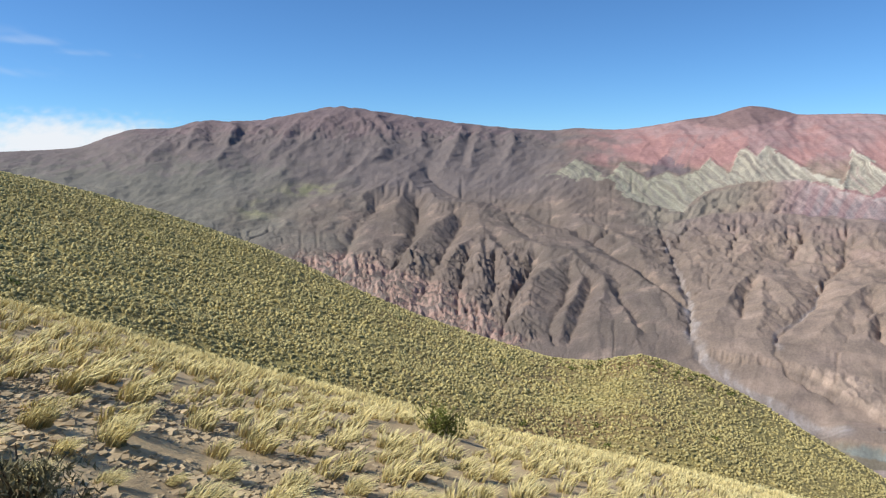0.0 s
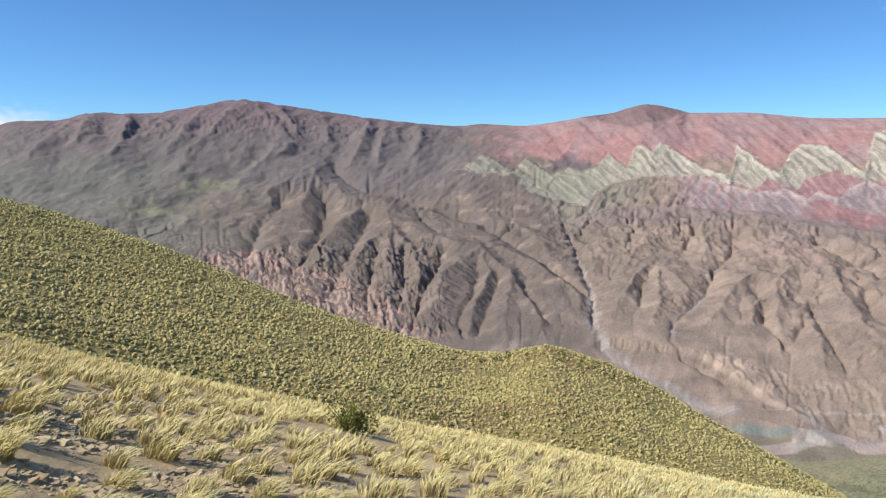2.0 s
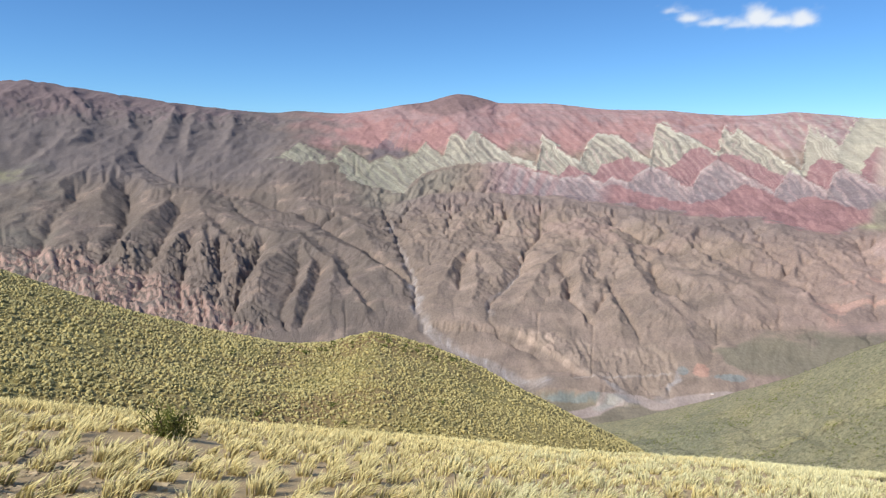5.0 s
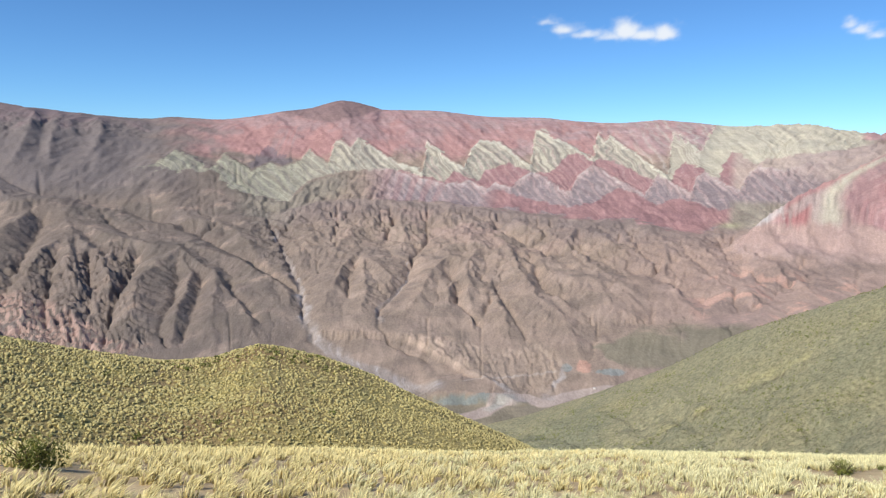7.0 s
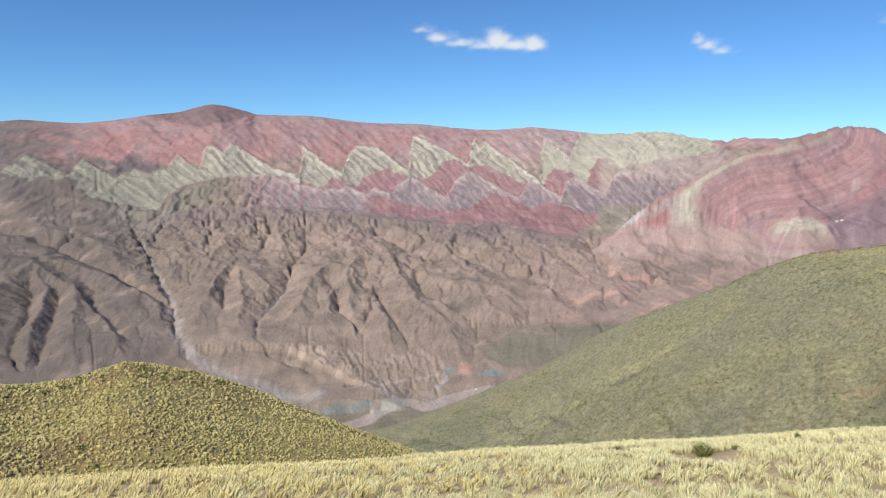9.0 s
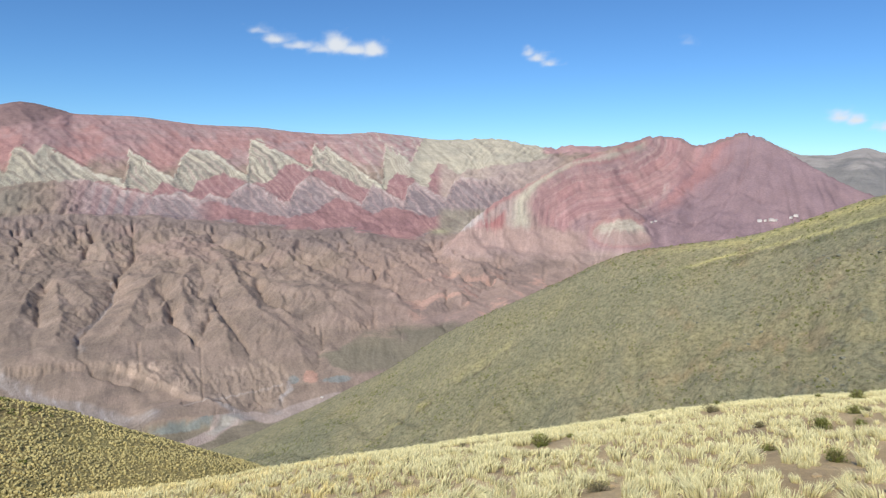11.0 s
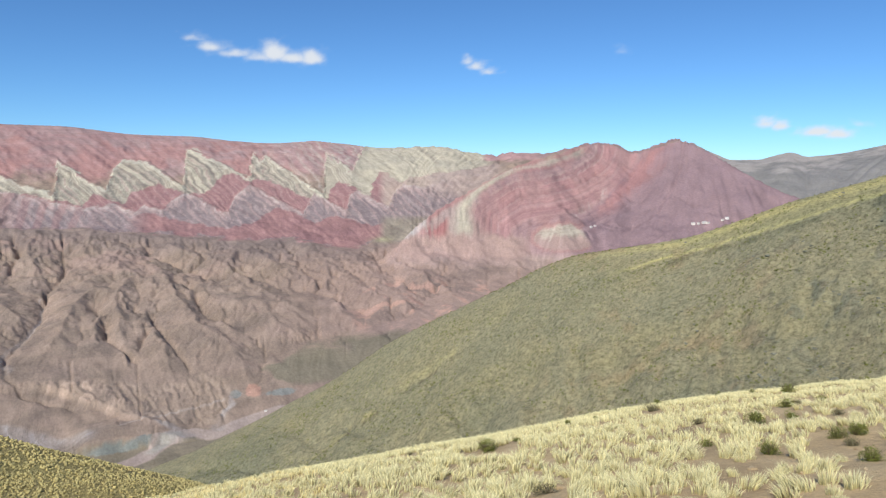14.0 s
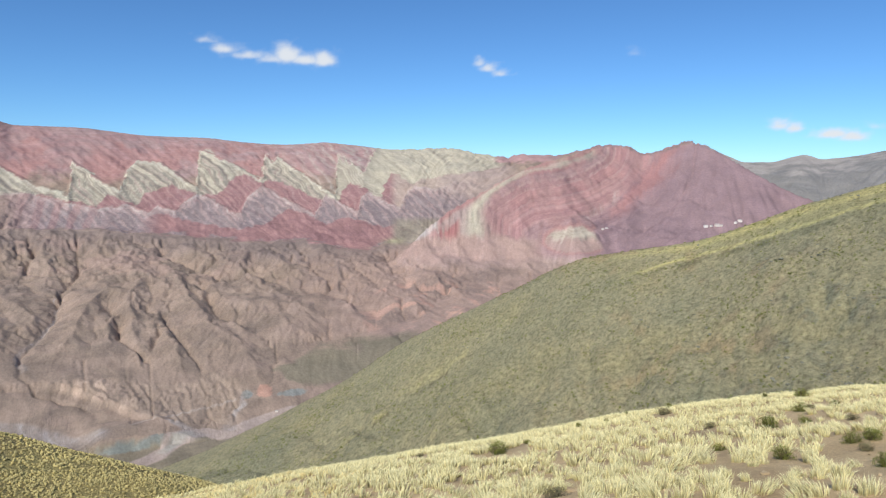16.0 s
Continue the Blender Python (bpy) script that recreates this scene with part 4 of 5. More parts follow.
    c = blend(c, lin(168, 138, 120), step(21, 25, B) * step(44, 38, B) * step(-0.3, -1.0, end) * step(-4.0, -2.0, end) * step(0.0, 0.5, n1 + 0.6 * n2) * 0.7)
    c = blend(c, lin(150, 138, 116), step(53.2, 54, B) * step(60, 57.5, B) * step(-3.6, -4.2, v) * step(-6.2, -5.6, v) * 0.9)
    c = blend(c, lin(172, 142, 124), step(44, 57, B + 3 * n1) * step(-5.9, -6.8, v + 0.4 * n2) * 0.9)
    c = blend(c, lin(150, 126, 110), step(36, 50, B) * step(-6.2, -7.2, v) * step(0.1, 0.5, n1 + 0.4 * n2) * 0.7)
    # the folded massif: beds that follow its crest, a pale spine, a beige dome and the purple peak
    v = np.where(B > 52, np.degrees(np.arctan((Z - EYE_Z) / Q)), v)
    c = blend(c, lin(186, 142, 134), step(61.6, 62.2, B) * step(66.6, 66.0, B) * step(0.55, 0.75, v + 0.15 * n2) * step(20, 60, Q - massif_range(B)))
    c = blend(c, lin(164, 130, 124), step(65.6, 66.6, B) * step(20, 60, Q - massif_range(B)))
    mass = step(53.5, 54.5, B) * step(25, 0, Q - massif_range(B)) * step(-8.2, -6.8, v + 0.4 * n2)
    c = blend(c, lin(184, 156, 140), mass)
    arch = np.array(ARCH)
    s, _ = line_distance(B + 0.08 * n2, v + 0.10 * n2 + 0.05 * rill + 0.06 * fbm(U / 28, V / 28, 3, 241), arch)
    within = step(-0.1, 0.15, np.minimum(outline([(e, b) for b, e in ARCH], v) * -1 + B, 9)) * step(-7.4, -6.4, v)
    fold = mass * within
    c = blend(c, lin(174, 130, 124), fold)
    for lo, hi, col in ((-0.5, 0.22, (180, 168, 144)), (0.22, 0.45, (166, 112, 108)), (0.45, 0.95, (150, 122, 120)), (0.95, 1.15, (186, 156, 142)),
                        (1.15, 1.5, (152, 110, 110)), (1.5, 1.62, (190, 160, 148)), (1.62, 2.5, (174, 120, 116)), (2.5, 2.62, (184, 146, 138)), (2.62, 3.1, (178, 126, 120)),
                        (3.1, 3.3, (182, 140, 132)), (3.3, 4.2, (174, 124, 120)), (4.2, 4.4, (180, 140, 132)), (4.4, 9.0, (156, 126, 126))):
        c = blend(c, lin(*col), fold * step(lo - 0.06, lo + 0.06, s) * step(hi + 0.06, hi - 0.06, s) * step(-0.9, 0.3, n2 + 0.8 * fbm(U / 140, V / 140, 3, 243) + 0.3 * rill) * 0.6)
    c = blend(c, lin(160, 152, 132), mass * step(66.5, 67.5, B) * step(70.2, 69.2, B) * step(0.35, 0.75, v - 0.25 * (B - 68) + 0.2 * n2) * step(1.9, 1.5, v) * 0.8)
    # the rim and cliffs west of the arch
    c = blend(c, lin(176, 150, 138), mass * (1 - within) * step(61, 60, B))
    c = blend(c, lin(174, 118, 112), mass * (1 - within) * step(0.55, 0.3, curve(MASSIF, B) - v + 0.2 * n2) * step(56.5, 57.5, B) * 0.8)
    c = blend(c, lin(176, 112, 106), mass * (1 - within) * step(57.4, 57.9, B) * step(59.2, 58.7, B) * step(0, 0.25, -4.3 + 0.75 * (B - 58.4) - v + 0.2 * n2) * step(-6.4, -6.0, v - 0.6 * (B - 58)))
    c = blend(c, lin(190, 182, 172), mass * step(54.6, 55.4, B) * step(57.5, 56.9, B) * step(-7.4, -6.8, v) * (0.35 + 0.6 * step(-0.3, 0.2, np.sin((B - 0.8 * v) * 7 + 3 * n2))))
    c = blend(c, lin(172, 106, 102), mass * np.exp(-((B - 57.5 - 0.4 * (v + 5.2)) / 1.0) ** 2 - ((v + 5.2) / 0.7) ** 2) * step(-0.3, 0.3, rill))
    spine = B - curve(((-8, 60.2), (-5.5, 60.4), (-3.5, 60.2), (-2.2, 61.0), (-0.8, 63.0), (0.5, 66)), v)
    c = blend(c, lin(186, 176, 148), mass * np.exp(-((spine + 0.1 * rill) / curve(((-7, 1.5), (-5.5, 1.1), (-3, 0.5), (-1, 0.3)), v)) ** 2) * step(0.4, -0.6, v) * step(-6.4, -4.6, v + 0.5 * rill) * 0.95)
    c = blend(c, lin(182, 148, 132), mass * step(-5.0, -5.7, v + 0.4 * n2 + 0.2 * rill) * step(66.5, 64.5, B))
    dome = ((B - 68.3) / 2.3) ** 2 + (np.minimum(v + 5.7, 0) / 0.9 + np.maximum(v + 5.7, 0) / 1.25) ** 2
    c = blend(c, lin(178, 130, 120), step(1.5, 1.2, dome + 0.3 * n2) * 0.8)
    c = blend(c, lin(178, 146, 132), step(1.05, 0.9, dome + 0.3 * n2))
    c = blend(c, lin(186, 172, 148), step(1.0, 0.85, dome + 0.3 * n2) * step(-0.25, 0.35, v + 5.5 + 0.3 * rill + 0.3 * n2))
    edge = B - curve(((-7, 70.4), (-4.4, 69.9), (-2, 72.0), (0, 73.5), (2, 75)), v) + 0.4 * n2
    east = mass * step(-0.2, 0.3, edge)
    c = blend(c, lin(150, 120, 122), east)
    c = blend(c, lin(176, 120, 114), east * np.exp(-((edge - 0.9 + 0.4 * rill) / 0.9) ** 2) * step(-4.5, -2.5, v) * 0.9)
    c = blend(c, lin(186, 160, 148), mass * np.exp(-((edge + 0.7) / 0.5) ** 2) * step(-4.4, -3.6, v) * step(-1.2, -2.0, v) * step(0.0, 0.5, rill) * 0.8)
    # hills beyond, paled in colour for distance haze, darker low down
    beyond = step(77.6, 78.4, B) * step(20, 60, Q - massif_range(B))
    c = blend(c, lin(164, 156, 146), beyond)
    c = blend(c, lin(134, 132, 126), beyond * step(0.5, -0.3, v - 0.3 * (B - 86) * step(86, 90, B) + 0.5 * n2 + 0.5 * n1) * 0.9)
    c = blend(c, lin(196, 148, 122), step(49, 53, B) * step(-8.5, -9.5, v) * step(-13.5, -12.5, v) * step(0.2, 0.6, n2 + 0.5 * rill) * 0.7)
    # terrace, banks and gravel on the valley floor
    c = blend(c, lin(138, 127, 101), step(44.2, 45.2, B + n2 * 1.6 + n1 - 0.9 * np.abs(v + 15.6)) * step(-17.2, -16.4, v + 0.6 * n2) * step(-13.4, -14.6, v + 0.7 * n2 - 0.09 * (B - 48)))
    c = blend(c, lin(126, 122, 92), step(26, 31, B) * step(-19.5, -20.2, v) * 0.6)
    for b0, e0, sb, se, col in ((43.0, -17.2, 0.6, 0.5, (196, 146, 118)), (45.2, -17.5, 1.2, 0.28, (140, 146, 138)), (41.6, -17.4, 0.4, 0.3, (138, 144, 136)),
                                (32.4, -20.2, 1.8, 0.42, (128, 136, 129)), (34.8, -19.9, 1.3, 0.3, (130, 137, 130))):
        c = blend(c, lin(*col), 0.9 * step(0.32, 0.5, np.exp(-((B - b0) / sb) ** 2 - ((v - e0) / se) ** 2) + 0.2 * n2 + 0.12 * rill))
    scarp = step(26.6, 28, B) * step(42, 40.5, B) * step(0.2, -0.1, v - outline(SCARP_TOP, B) + 0.15 * n2) * step(-0.2, 0.2, v - outline(SCARP_FOOT, B) + 0.15 * n2)
    c = blend(c, lin(170, 146, 122), scarp * 0.7)
    # pink western end of the scarp, paled in colour as its sunlit part
    c = blend(c, lin(192, 162, 134), scarp * step(35, 30, B) * step(-0.5, 0.5, rill) * 0.8)
    river, along = line_distance(U + 6 * n2, V + 6 * n1, to_line(RIVER))
    c = blend(c, lin(180, 158, 142), step(22, 15, river - 8 * n1))
    c = blend(c, lin(164, 164, 150), step(26, 16, river + 10) * step(0.3, 0.45, along) * step(0.75, 0.6, along) * step(-0.1, 0.3, n2) * 0.7)
    for course, w0 in ((STREAMS[0][0][1:], 17), (STREAMS[1][0][1:6], 6), (((36.0, -19.2), (37.6, -20.2)), 10), (((41.5, -17.5), (40.0, -19.8)), 9)):
        d, along = line_distance(U + 14 * n2, V + 14 * n1, to_line(course))
        c = blend(c, lin(172, 160, 150), step(1.0, 0.3, d / (w0 * (0.4 + 1.6 * along))) * (0.55 + 0.35 * rill))
    road, _ = line_distance(U + 4 * n2, V + 4 * n1, to_line(((33.0, -19.4), (36.8, -18.5), (40.6, -17.8))))
    c = blend(c, lin(186, 168, 150), step(7, 3, road) * 0.6)
    c = blend(c, lin(170, 162, 122), np.exp(-((B - 53.6) / 0.8) ** 2 - ((v + 5.7) / 0.2) ** 2))
    c = blend(c, lin(176, 154, 138), step(11.5, 13.5, np.log(flow)) * 0.25)
    lines = np.sin(34 * v + 6 * n1 + 2.5 * n2) * step(12, 18, B) * step(56, 52, B) * step(-5, -4, v)
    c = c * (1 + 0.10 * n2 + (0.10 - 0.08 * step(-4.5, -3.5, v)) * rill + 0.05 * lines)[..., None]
    # grooves of the rills darkened in colour, as gully shade
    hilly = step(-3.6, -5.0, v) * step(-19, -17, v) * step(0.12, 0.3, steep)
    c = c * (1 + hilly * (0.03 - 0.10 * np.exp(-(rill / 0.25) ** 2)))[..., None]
    # all colours drawn towards grey: distance haze painted into the rock
    haze_grey = c.mean(-1, keepdims=True)
    c = haze_grey + (c - haze_grey) * 0.74
    # the coordinate across the beds and how clearly they show
    beds = np.where(mass > 0.5, s * 1.1, np.where(top > 0, lean_bed, np.where(top2 > 0, 0.2 * top + dip, np.where(end > 0, 0.35 * top2 + 0.8 * dip, v))))
    clear = np.maximum.reduce([(0.62 - 0.25 * step(50, 53, B)) * pale, 0.42 * mauve, 0.4 * reds * step(-0.1, 0.1, foot2), 0.16 * red * step(0, 0.2, top), 0.35 * mass * within * step(73, 71, B) * step(-6.0, -4.8, v)])
    return np.clip(c, 0.01, 0.9), np.stack([beds, clear, np.zeros(B.shape)], -1)


far = valley_side()
FAR_Q, FAR_U, FAR_V, FAR_Z = far[1:5]
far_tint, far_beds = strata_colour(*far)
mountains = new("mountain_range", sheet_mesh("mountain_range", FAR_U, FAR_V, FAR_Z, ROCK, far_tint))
at = mountains.data.color_attributes.new("strata", "FLOAT_COLOR", "POINT")
at.data.foreach_set("color", np.concatenate([far_beds, np.ones(far_beds.shape[:2] + (1,))], -1).astype(np.float32).ravel())
tagged(mountains, "range of folded red, cream and brown rock strata above a valley", "mountain", kind="structure")

# near slope, spur and ridge; bearing and elevation of pale lines on the ridge
STREAK = ((40, -26), (47.6, -22.5), (51.0, -20.4), (54.6, -17.9), (57.6, -16.1), (60.7, -13.8), (63.0, -11.9), (70, -8))
BANK = ((60, -13.0), (74.6, -7.5), (80.7, -5.5), (84.5, -4.1), (87.7, -2.8), (100, 1.6))
A, R, X, Y = polar(-180, 180, 433, 0.05, 62, 100)
X[0], Y[0], R[0] = 0.0, 0.0, 0.0
ground = new("ground", sheet_mesh("ground", X, Y, near_height(A, R), SOIL))
tagged(ground, "sloping brown stony soil under the tufts of grass", "ground", kind="structure")

A, R, X, Y = polar(-80, 70, 421, 38, 240, 110)
nz = fbm(X / 14, Y / 14, 4, 301)
tint = np.zeros(A.shape + (3,)) + np.array(lin(160, 143, 96))
tint = blend(tint, lin(148, 126, 88), step(0.0, 0.6, nz))
tint = blend(tint, lin(160, 150, 94), step(0.0, -0.5, nz))
tint = blend(tint, lin(140, 112, 82), np.exp(-((A - 17) / 7) ** 2 - ((R - spur_range(A) + 8) / 11) ** 2) * step(-0.3, 0.3, fbm(X / 6, Y / 6, 3, 305) + 0.2))
tint = blend(tint, lin(162, 148, 96), step(8, 30, A) * 0.8)
tint = blend(tint, lin(172, 158, 100), step(5, -15, A) * 0.7)
spur = new("spur", sheet_mesh("spur", X, Y, spur_height(A, R), TURF, tint))
tagged(spur, "rounded spur of dry olive turf across the gully", "hill", kind="structure")

A, R = np.meshgrid(np.concatenate([np.linspace(-80, 27, 60), np.linspace(28, 96, 640), np.linspace(97, 125, 20)]),
                   np.concatenate([np.linspace(140, 325, 20), np.linspace(330, 720, 150), np.linspace(735, 1180, 16)]))
X, Y = R * np.sin(np.radians(A)), R * np.cos(np.radians(A))
nz, nb = fbm(X / 60, Y / 60, 4, 311), fbm(X / 170, Y / 170, 3, 317)
tint = np.zeros(A.shape + (3,)) + np.array(lin(156, 149, 117))
tint = blend(tint, lin(162, 152, 112), step(0.0, 0.5, nz) * 0.4)
tint = blend(tint, lin(140, 138, 110), step(0.0, -0.5, nb) * 0.8)
height = ridge_height(A, R)
el = np.degrees(np.arctan((height - EYE_Z) / R))
rag = fbm(X / 14, Y / 14, 4, 319)
off = el - curve(STREAK, A) + 0.25 * nz + 0.25 * rag
tint = blend(tint, lin(148, 143, 112), step(-0.2, -0.6, off) * step(-4.5, -2.5, off) * step(44, 48, A) * step(74, 66, A) * (0.6 + 0.6 * nb))
tint = blend(tint, lin(182, 172, 124), step(-0.35, -0.1, off + 0.3 * nb) * step(0.7, 0.0, off + 0.3 * nb) * step(43, 47, A) * step(65, 59, A) * step(-0.3, 0.4, rag + 0.5 * nz) * 0.7)
tint = blend(tint, lin(96, 88, 70), np.exp(-((off + 0.35) / 0.16) ** 2) * step(45, 47, A) * step(62, 56, A) * step(0.0, 0.3, rag) * 0.8)
tint = blend(tint, lin(118, 122, 106), step(0.25, 0.6, rag + 0.4 * nz) * step(76, 84, A) * 0.6)
tint = blend(tint, lin(206, 196, 132), np.exp(-((el - curve(BANK, A) + 0.06 * rag) / 0.10) ** 2) * step(71, 75, A) * step(-0.7, 0, nz + 0.4) * 0.8)
tint = blend(tint, lin(204, 192, 130), np.exp(-((el - curve(RIDGE, A) + 0.30 + 0.1 * rag) / 0.28) ** 2) * step(66, 78, A) * 0.7)
tint = blend(tint, lin(170, 148, 112), step(0.05, 0.5, nb + 0.5 * rag) * step(62, 74, A) * 0.55)
tint = blend(tint, lin(188, 178, 120), step(-0.1, 0.15, el - curve(BANK, A) + 0.15 * rag) * step(72, 84, A) * 0.35)
tint = blend(tint, lin(112, 110, 84), np.exp(-((el - curve(BANK, A) + 0.45 + 0.1 * nz) / 0.2) ** 2) * step(71, 76, A) * step(-0.2, 0.3, rag) * 0.7)
ridge = new("ridge", sheet_mesh("ridge", X, Y, height, FAR_TURF, tint))
tagged(ridge, "long green-brown ridge of shrubby grassland beyond the gully", "hill", kind="structure")

A, R, X, Y = polar(105, 320, 87, 38, 4900, 60)
back_z = near_height(A, np.minimum(R, 60)) * (R / np.minimum(R, 60)) ** 0.8
tint = np.zeros(A.shape + (3,)) + np.array(lin(150, 142, 90))
back = new("hillside", sheet_mesh("hillside", X, Y, back_z, TURF, tint))
tagged(back, "dry grassy hillside rising behind the slope", "hill", kind="structure")


# ---- tufts of grass ----
def tuft_arrays(rng, blades, height, spread, lean, width, segs=2):
    """Blades of one tuft: points, triangles and height fractions."""
    co, fa, hh = [], [], []
    for k in range(blades):
        b = rng.uniform(0, 2 * np.pi)
        rad = spread * math.sqrt(rng.uniform(0, 1))
        base = np.array([rad * np.cos(b), rad * np.sin(b), -0.03])
        out = np.array([np.cos(b), np.sin(b), 0]) * rng.uniform(0.4, 1.6) * rad / spread
        h = height * rng.uniform(0.7, 1.1) * (1 - 0.25 * (rad / spread) ** 2)
        bend = (out * 0.34 + np.array(lean) * rng.uniform(0.6, 1.3) + rng.normal(0, 0.07, 3) * (1, 1, 0)) * h
        side = rng.normal(0, 1, 3) * (1, 1, 0)
        side = side / (np.linalg.norm(side) + 1e-6) * width * rng.uniform(0.7, 1.3)
        n0 = len(co)
        for s in range(segs + 1):
            f = s / segs
            p = base + bend * f ** 1.35 + np.array([0, 0, h * (f - 0.42 * f ** 3)])
            if s < segs:
                w = side * (1 - 0.55 * f)
                co += [p - w, p + w]
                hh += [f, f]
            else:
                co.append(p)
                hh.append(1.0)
        for s in range(segs - 1):
            q = n0 + 2 * s
            fa += [(q, q + 1, q + 3), (q, q + 3, q + 2)]
        q = n0 + 2 * (segs - 1)
        fa.append((q, q + 1, q + 2))
    return np.array(co), np.array(fa), np.array(hh)


def clump_arrays(rng, wide, high, sides=4):
    """A shaggy low mound."""
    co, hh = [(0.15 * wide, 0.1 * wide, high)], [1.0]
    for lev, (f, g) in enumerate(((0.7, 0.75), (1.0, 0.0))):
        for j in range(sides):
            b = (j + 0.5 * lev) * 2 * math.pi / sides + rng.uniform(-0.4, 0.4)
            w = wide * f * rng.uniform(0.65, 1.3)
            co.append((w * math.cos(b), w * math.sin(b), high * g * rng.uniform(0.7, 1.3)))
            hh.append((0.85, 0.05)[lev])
    fa = [(0, 1 + j, 1 + (j + 1) % sides) for j in range(sides)]
    for lev in (0,):
        for j in range(sides):
            p, q = 1 + sides * lev + j, 1 + sides * lev + (j + 1) % sides
            fa += [(p, p + sides, q), (q, p + sides, q + sides)]
    return np.array(co), np.array(fa), np.array(hh)


def tuft_mesh(name, rng, material, *args):
    co, fa, hh = tuft_arrays(rng, *args)
    return raw_mesh(bpy.data.meshes.new(name), co, fa, material, hh)


def scatter(rng, a0, a1, r0, r1, count, keep):
    """Points on the plan, evenly spread over the area, thinned by keep()."""
    a = rng.uniform(a0, a1, count)
    r = np.sqrt(rng.uniform(r0 * r0, r1 * r1, count))
    ok = rng.uniform(0, 1, count) < keep(a, r)
    return a[ok], r[ok]


def join_scatter(me, variants, places, material):
    """Many turned and scaled copies of small pieces in one mesh. places: x, y, z, turn, scale, kind."""
    cos, fas, his, n0 = [], [], [], 0
    for k, (co, fa, hh) in enumerate(variants):
        sel = places[places[:, 5] == k]
        if not len(sel):
            continue
        c, s = np.cos(sel[:, 3]), np.sin(sel[:, 3])
        P = np.empty((len(sel), len(co), 3))
        P[..., 0] = (c[:, None] * co[:, 0] - s[:, None] * co[:, 1]) * sel[:, 4:5] + sel[:, 0:1]
        P[..., 1] = (s[:, None] * co[:, 0] + c[:, None] * co[:, 1]) * sel[:, 4:5] + sel[:, 1:2]
        P[..., 2] = co[:, 2] * sel[:, 4:5] + sel[:, 2:3]
        F = fa[None] + (np.arange(len(sel)) * len(co))[:, None, None] + n0
        cos.append(P.reshape(-1, 3))
        fas.append(F.reshape(-1, fa.shape[1]))
        his.append(np.tile(hh, len(sel)))
        n0 += len(sel) * len(co)
    return raw_mesh(me, np.concatenate(cos), np.concatenate(fas), material, np.concatenate(his))


def soil_patch(a, r):
    """1 where the grass stands, 0 on bare soil."""
    x, y = r * np.sin(np.radians(a)), r * np.cos(np.radians(a))
    u, w = 0.8 * x + 0.6 * y, 0.8 * y - 0.6 * x
    n = fbm(np.where(a > 45, w / 5.5, x / 3.2), np.where(a > 45, u / 2.2, y / 3.2), 3, 401) + 0.35 * fbm(x / 0.9, y / 0.9, 2, 407)
    bare = 0.62 * step(4, -20, a) * step(17, 8, r) + 0.34 * step(76, 88, a) * step(24, 15, r) + 0.2 * step(58, 68, a) * step(20, 14, r) + 0.15 * step(9, 5, r)
    return np.clip(step(-0.45, 0.15, n + 0.86 + 0.14 * step(40, 60, a) - bare), 0.02, 1)


def tuft_size(a):
    return curve(((-40, 1.25), (0, 1.2), (30, 0.98), (55, 0.70), (90, 0.60)), a)


def plan(a, r):
    return r * np.sin(np.radians(a)), r * np.cos(np.radians(a))


def brow_at(a, e):
    """Range on the near slope at which the ground is seen at elevation e."""
    r = np.linspace(2, 34, 700)
    el = np.degrees(np.arctan((near_height(np.full(700, a), r) - EYE_Z) / r))
    return float(r[np.argmin(np.abs(el - e))])


# bearing, elevation, size, height ratio, kind
SHRUBS = (
    (-0.4, -22.0, 1.55, 0.98, 0), (62.3, -22.6, 0.95, 0.7, 0), (64.7, -21.7, 0.4, 0.6, 0), (67.4, -25.4, 0.5, 0.5, 1), (-32.4, -24.4, 1.0, 1.1, 1), (-29.8, -25.8, 0.6, 1.0, 1),
    (55.7, -22.8, 0.4, 0.7, 1),
)
# bearing, elevation, size and kind of those towards the east
SHRUBS_EAST = (
    (93.6, -18.6, 0.7, 0), (76.0, -18.1, 0.71, 0), (85.3, -16.4, 0.72, 0), (85.2, -17.3, 0.41, 0), (85.7, -18.1, 0.36, 0), (87.5, -16.6, 0.35, 0), (88.8, -17.4, 0.28, 1),
    (79.1, -19.4, 0.31, 1), (80.0, -20.9, 0.28, 0), (83.2, -18.7, 0.51, 0), (88.7, -19.0, 0.4, 0), (89.9, -18.5, 0.41, 0), (84.4, -20.8, 0.38, 0), (91.0, -20.1, 0.38, 0),
    (82.9, -16.6, 0.58, 0), (80.4, -16.9, 0.44, 0), (72.8, -18.8, 0.41, 0), (69.0, -20.2, 0.33, 0), (71.1, -19.8, 0.34, 0), (75.5, -18.8, 0.54, 1), (85.6, -15.8, 0.59, 1),
    (90.4, -14.7, 0.69, 0), (89.7, -19.3, 0.28, 1), (86.0, -17.1, 0.3, 1),
)
SHRUBS = SHRUBS + tuple((b, e, s, 0.9, k) for b, e, s, k in SHRUBS_EAST)

rng = np.random.RandomState(7)
LEAN = (0.5, 0.2, 0.0)
a, r = scatter(rng, -46, 104, 2.6, 36, 60000, soil_patch)
order = np.argsort(r)
a, r = a[order], r[order]
x, y = plan(a, r)
big = tuft_size(a)
ok = np.ones(len(r), bool)
for q in range(1, len(r)):
    p = max(0, q - 1600)
    near = (x[p:q] - x[q]) ** 2 + (y[p:q] - y[q]) ** 2 < ((0.44 if r[q] < 9 and a[q] < 40 else 0.37) * big[q]) ** 2
    ok[q] = not (near & ok[p:q]).any()
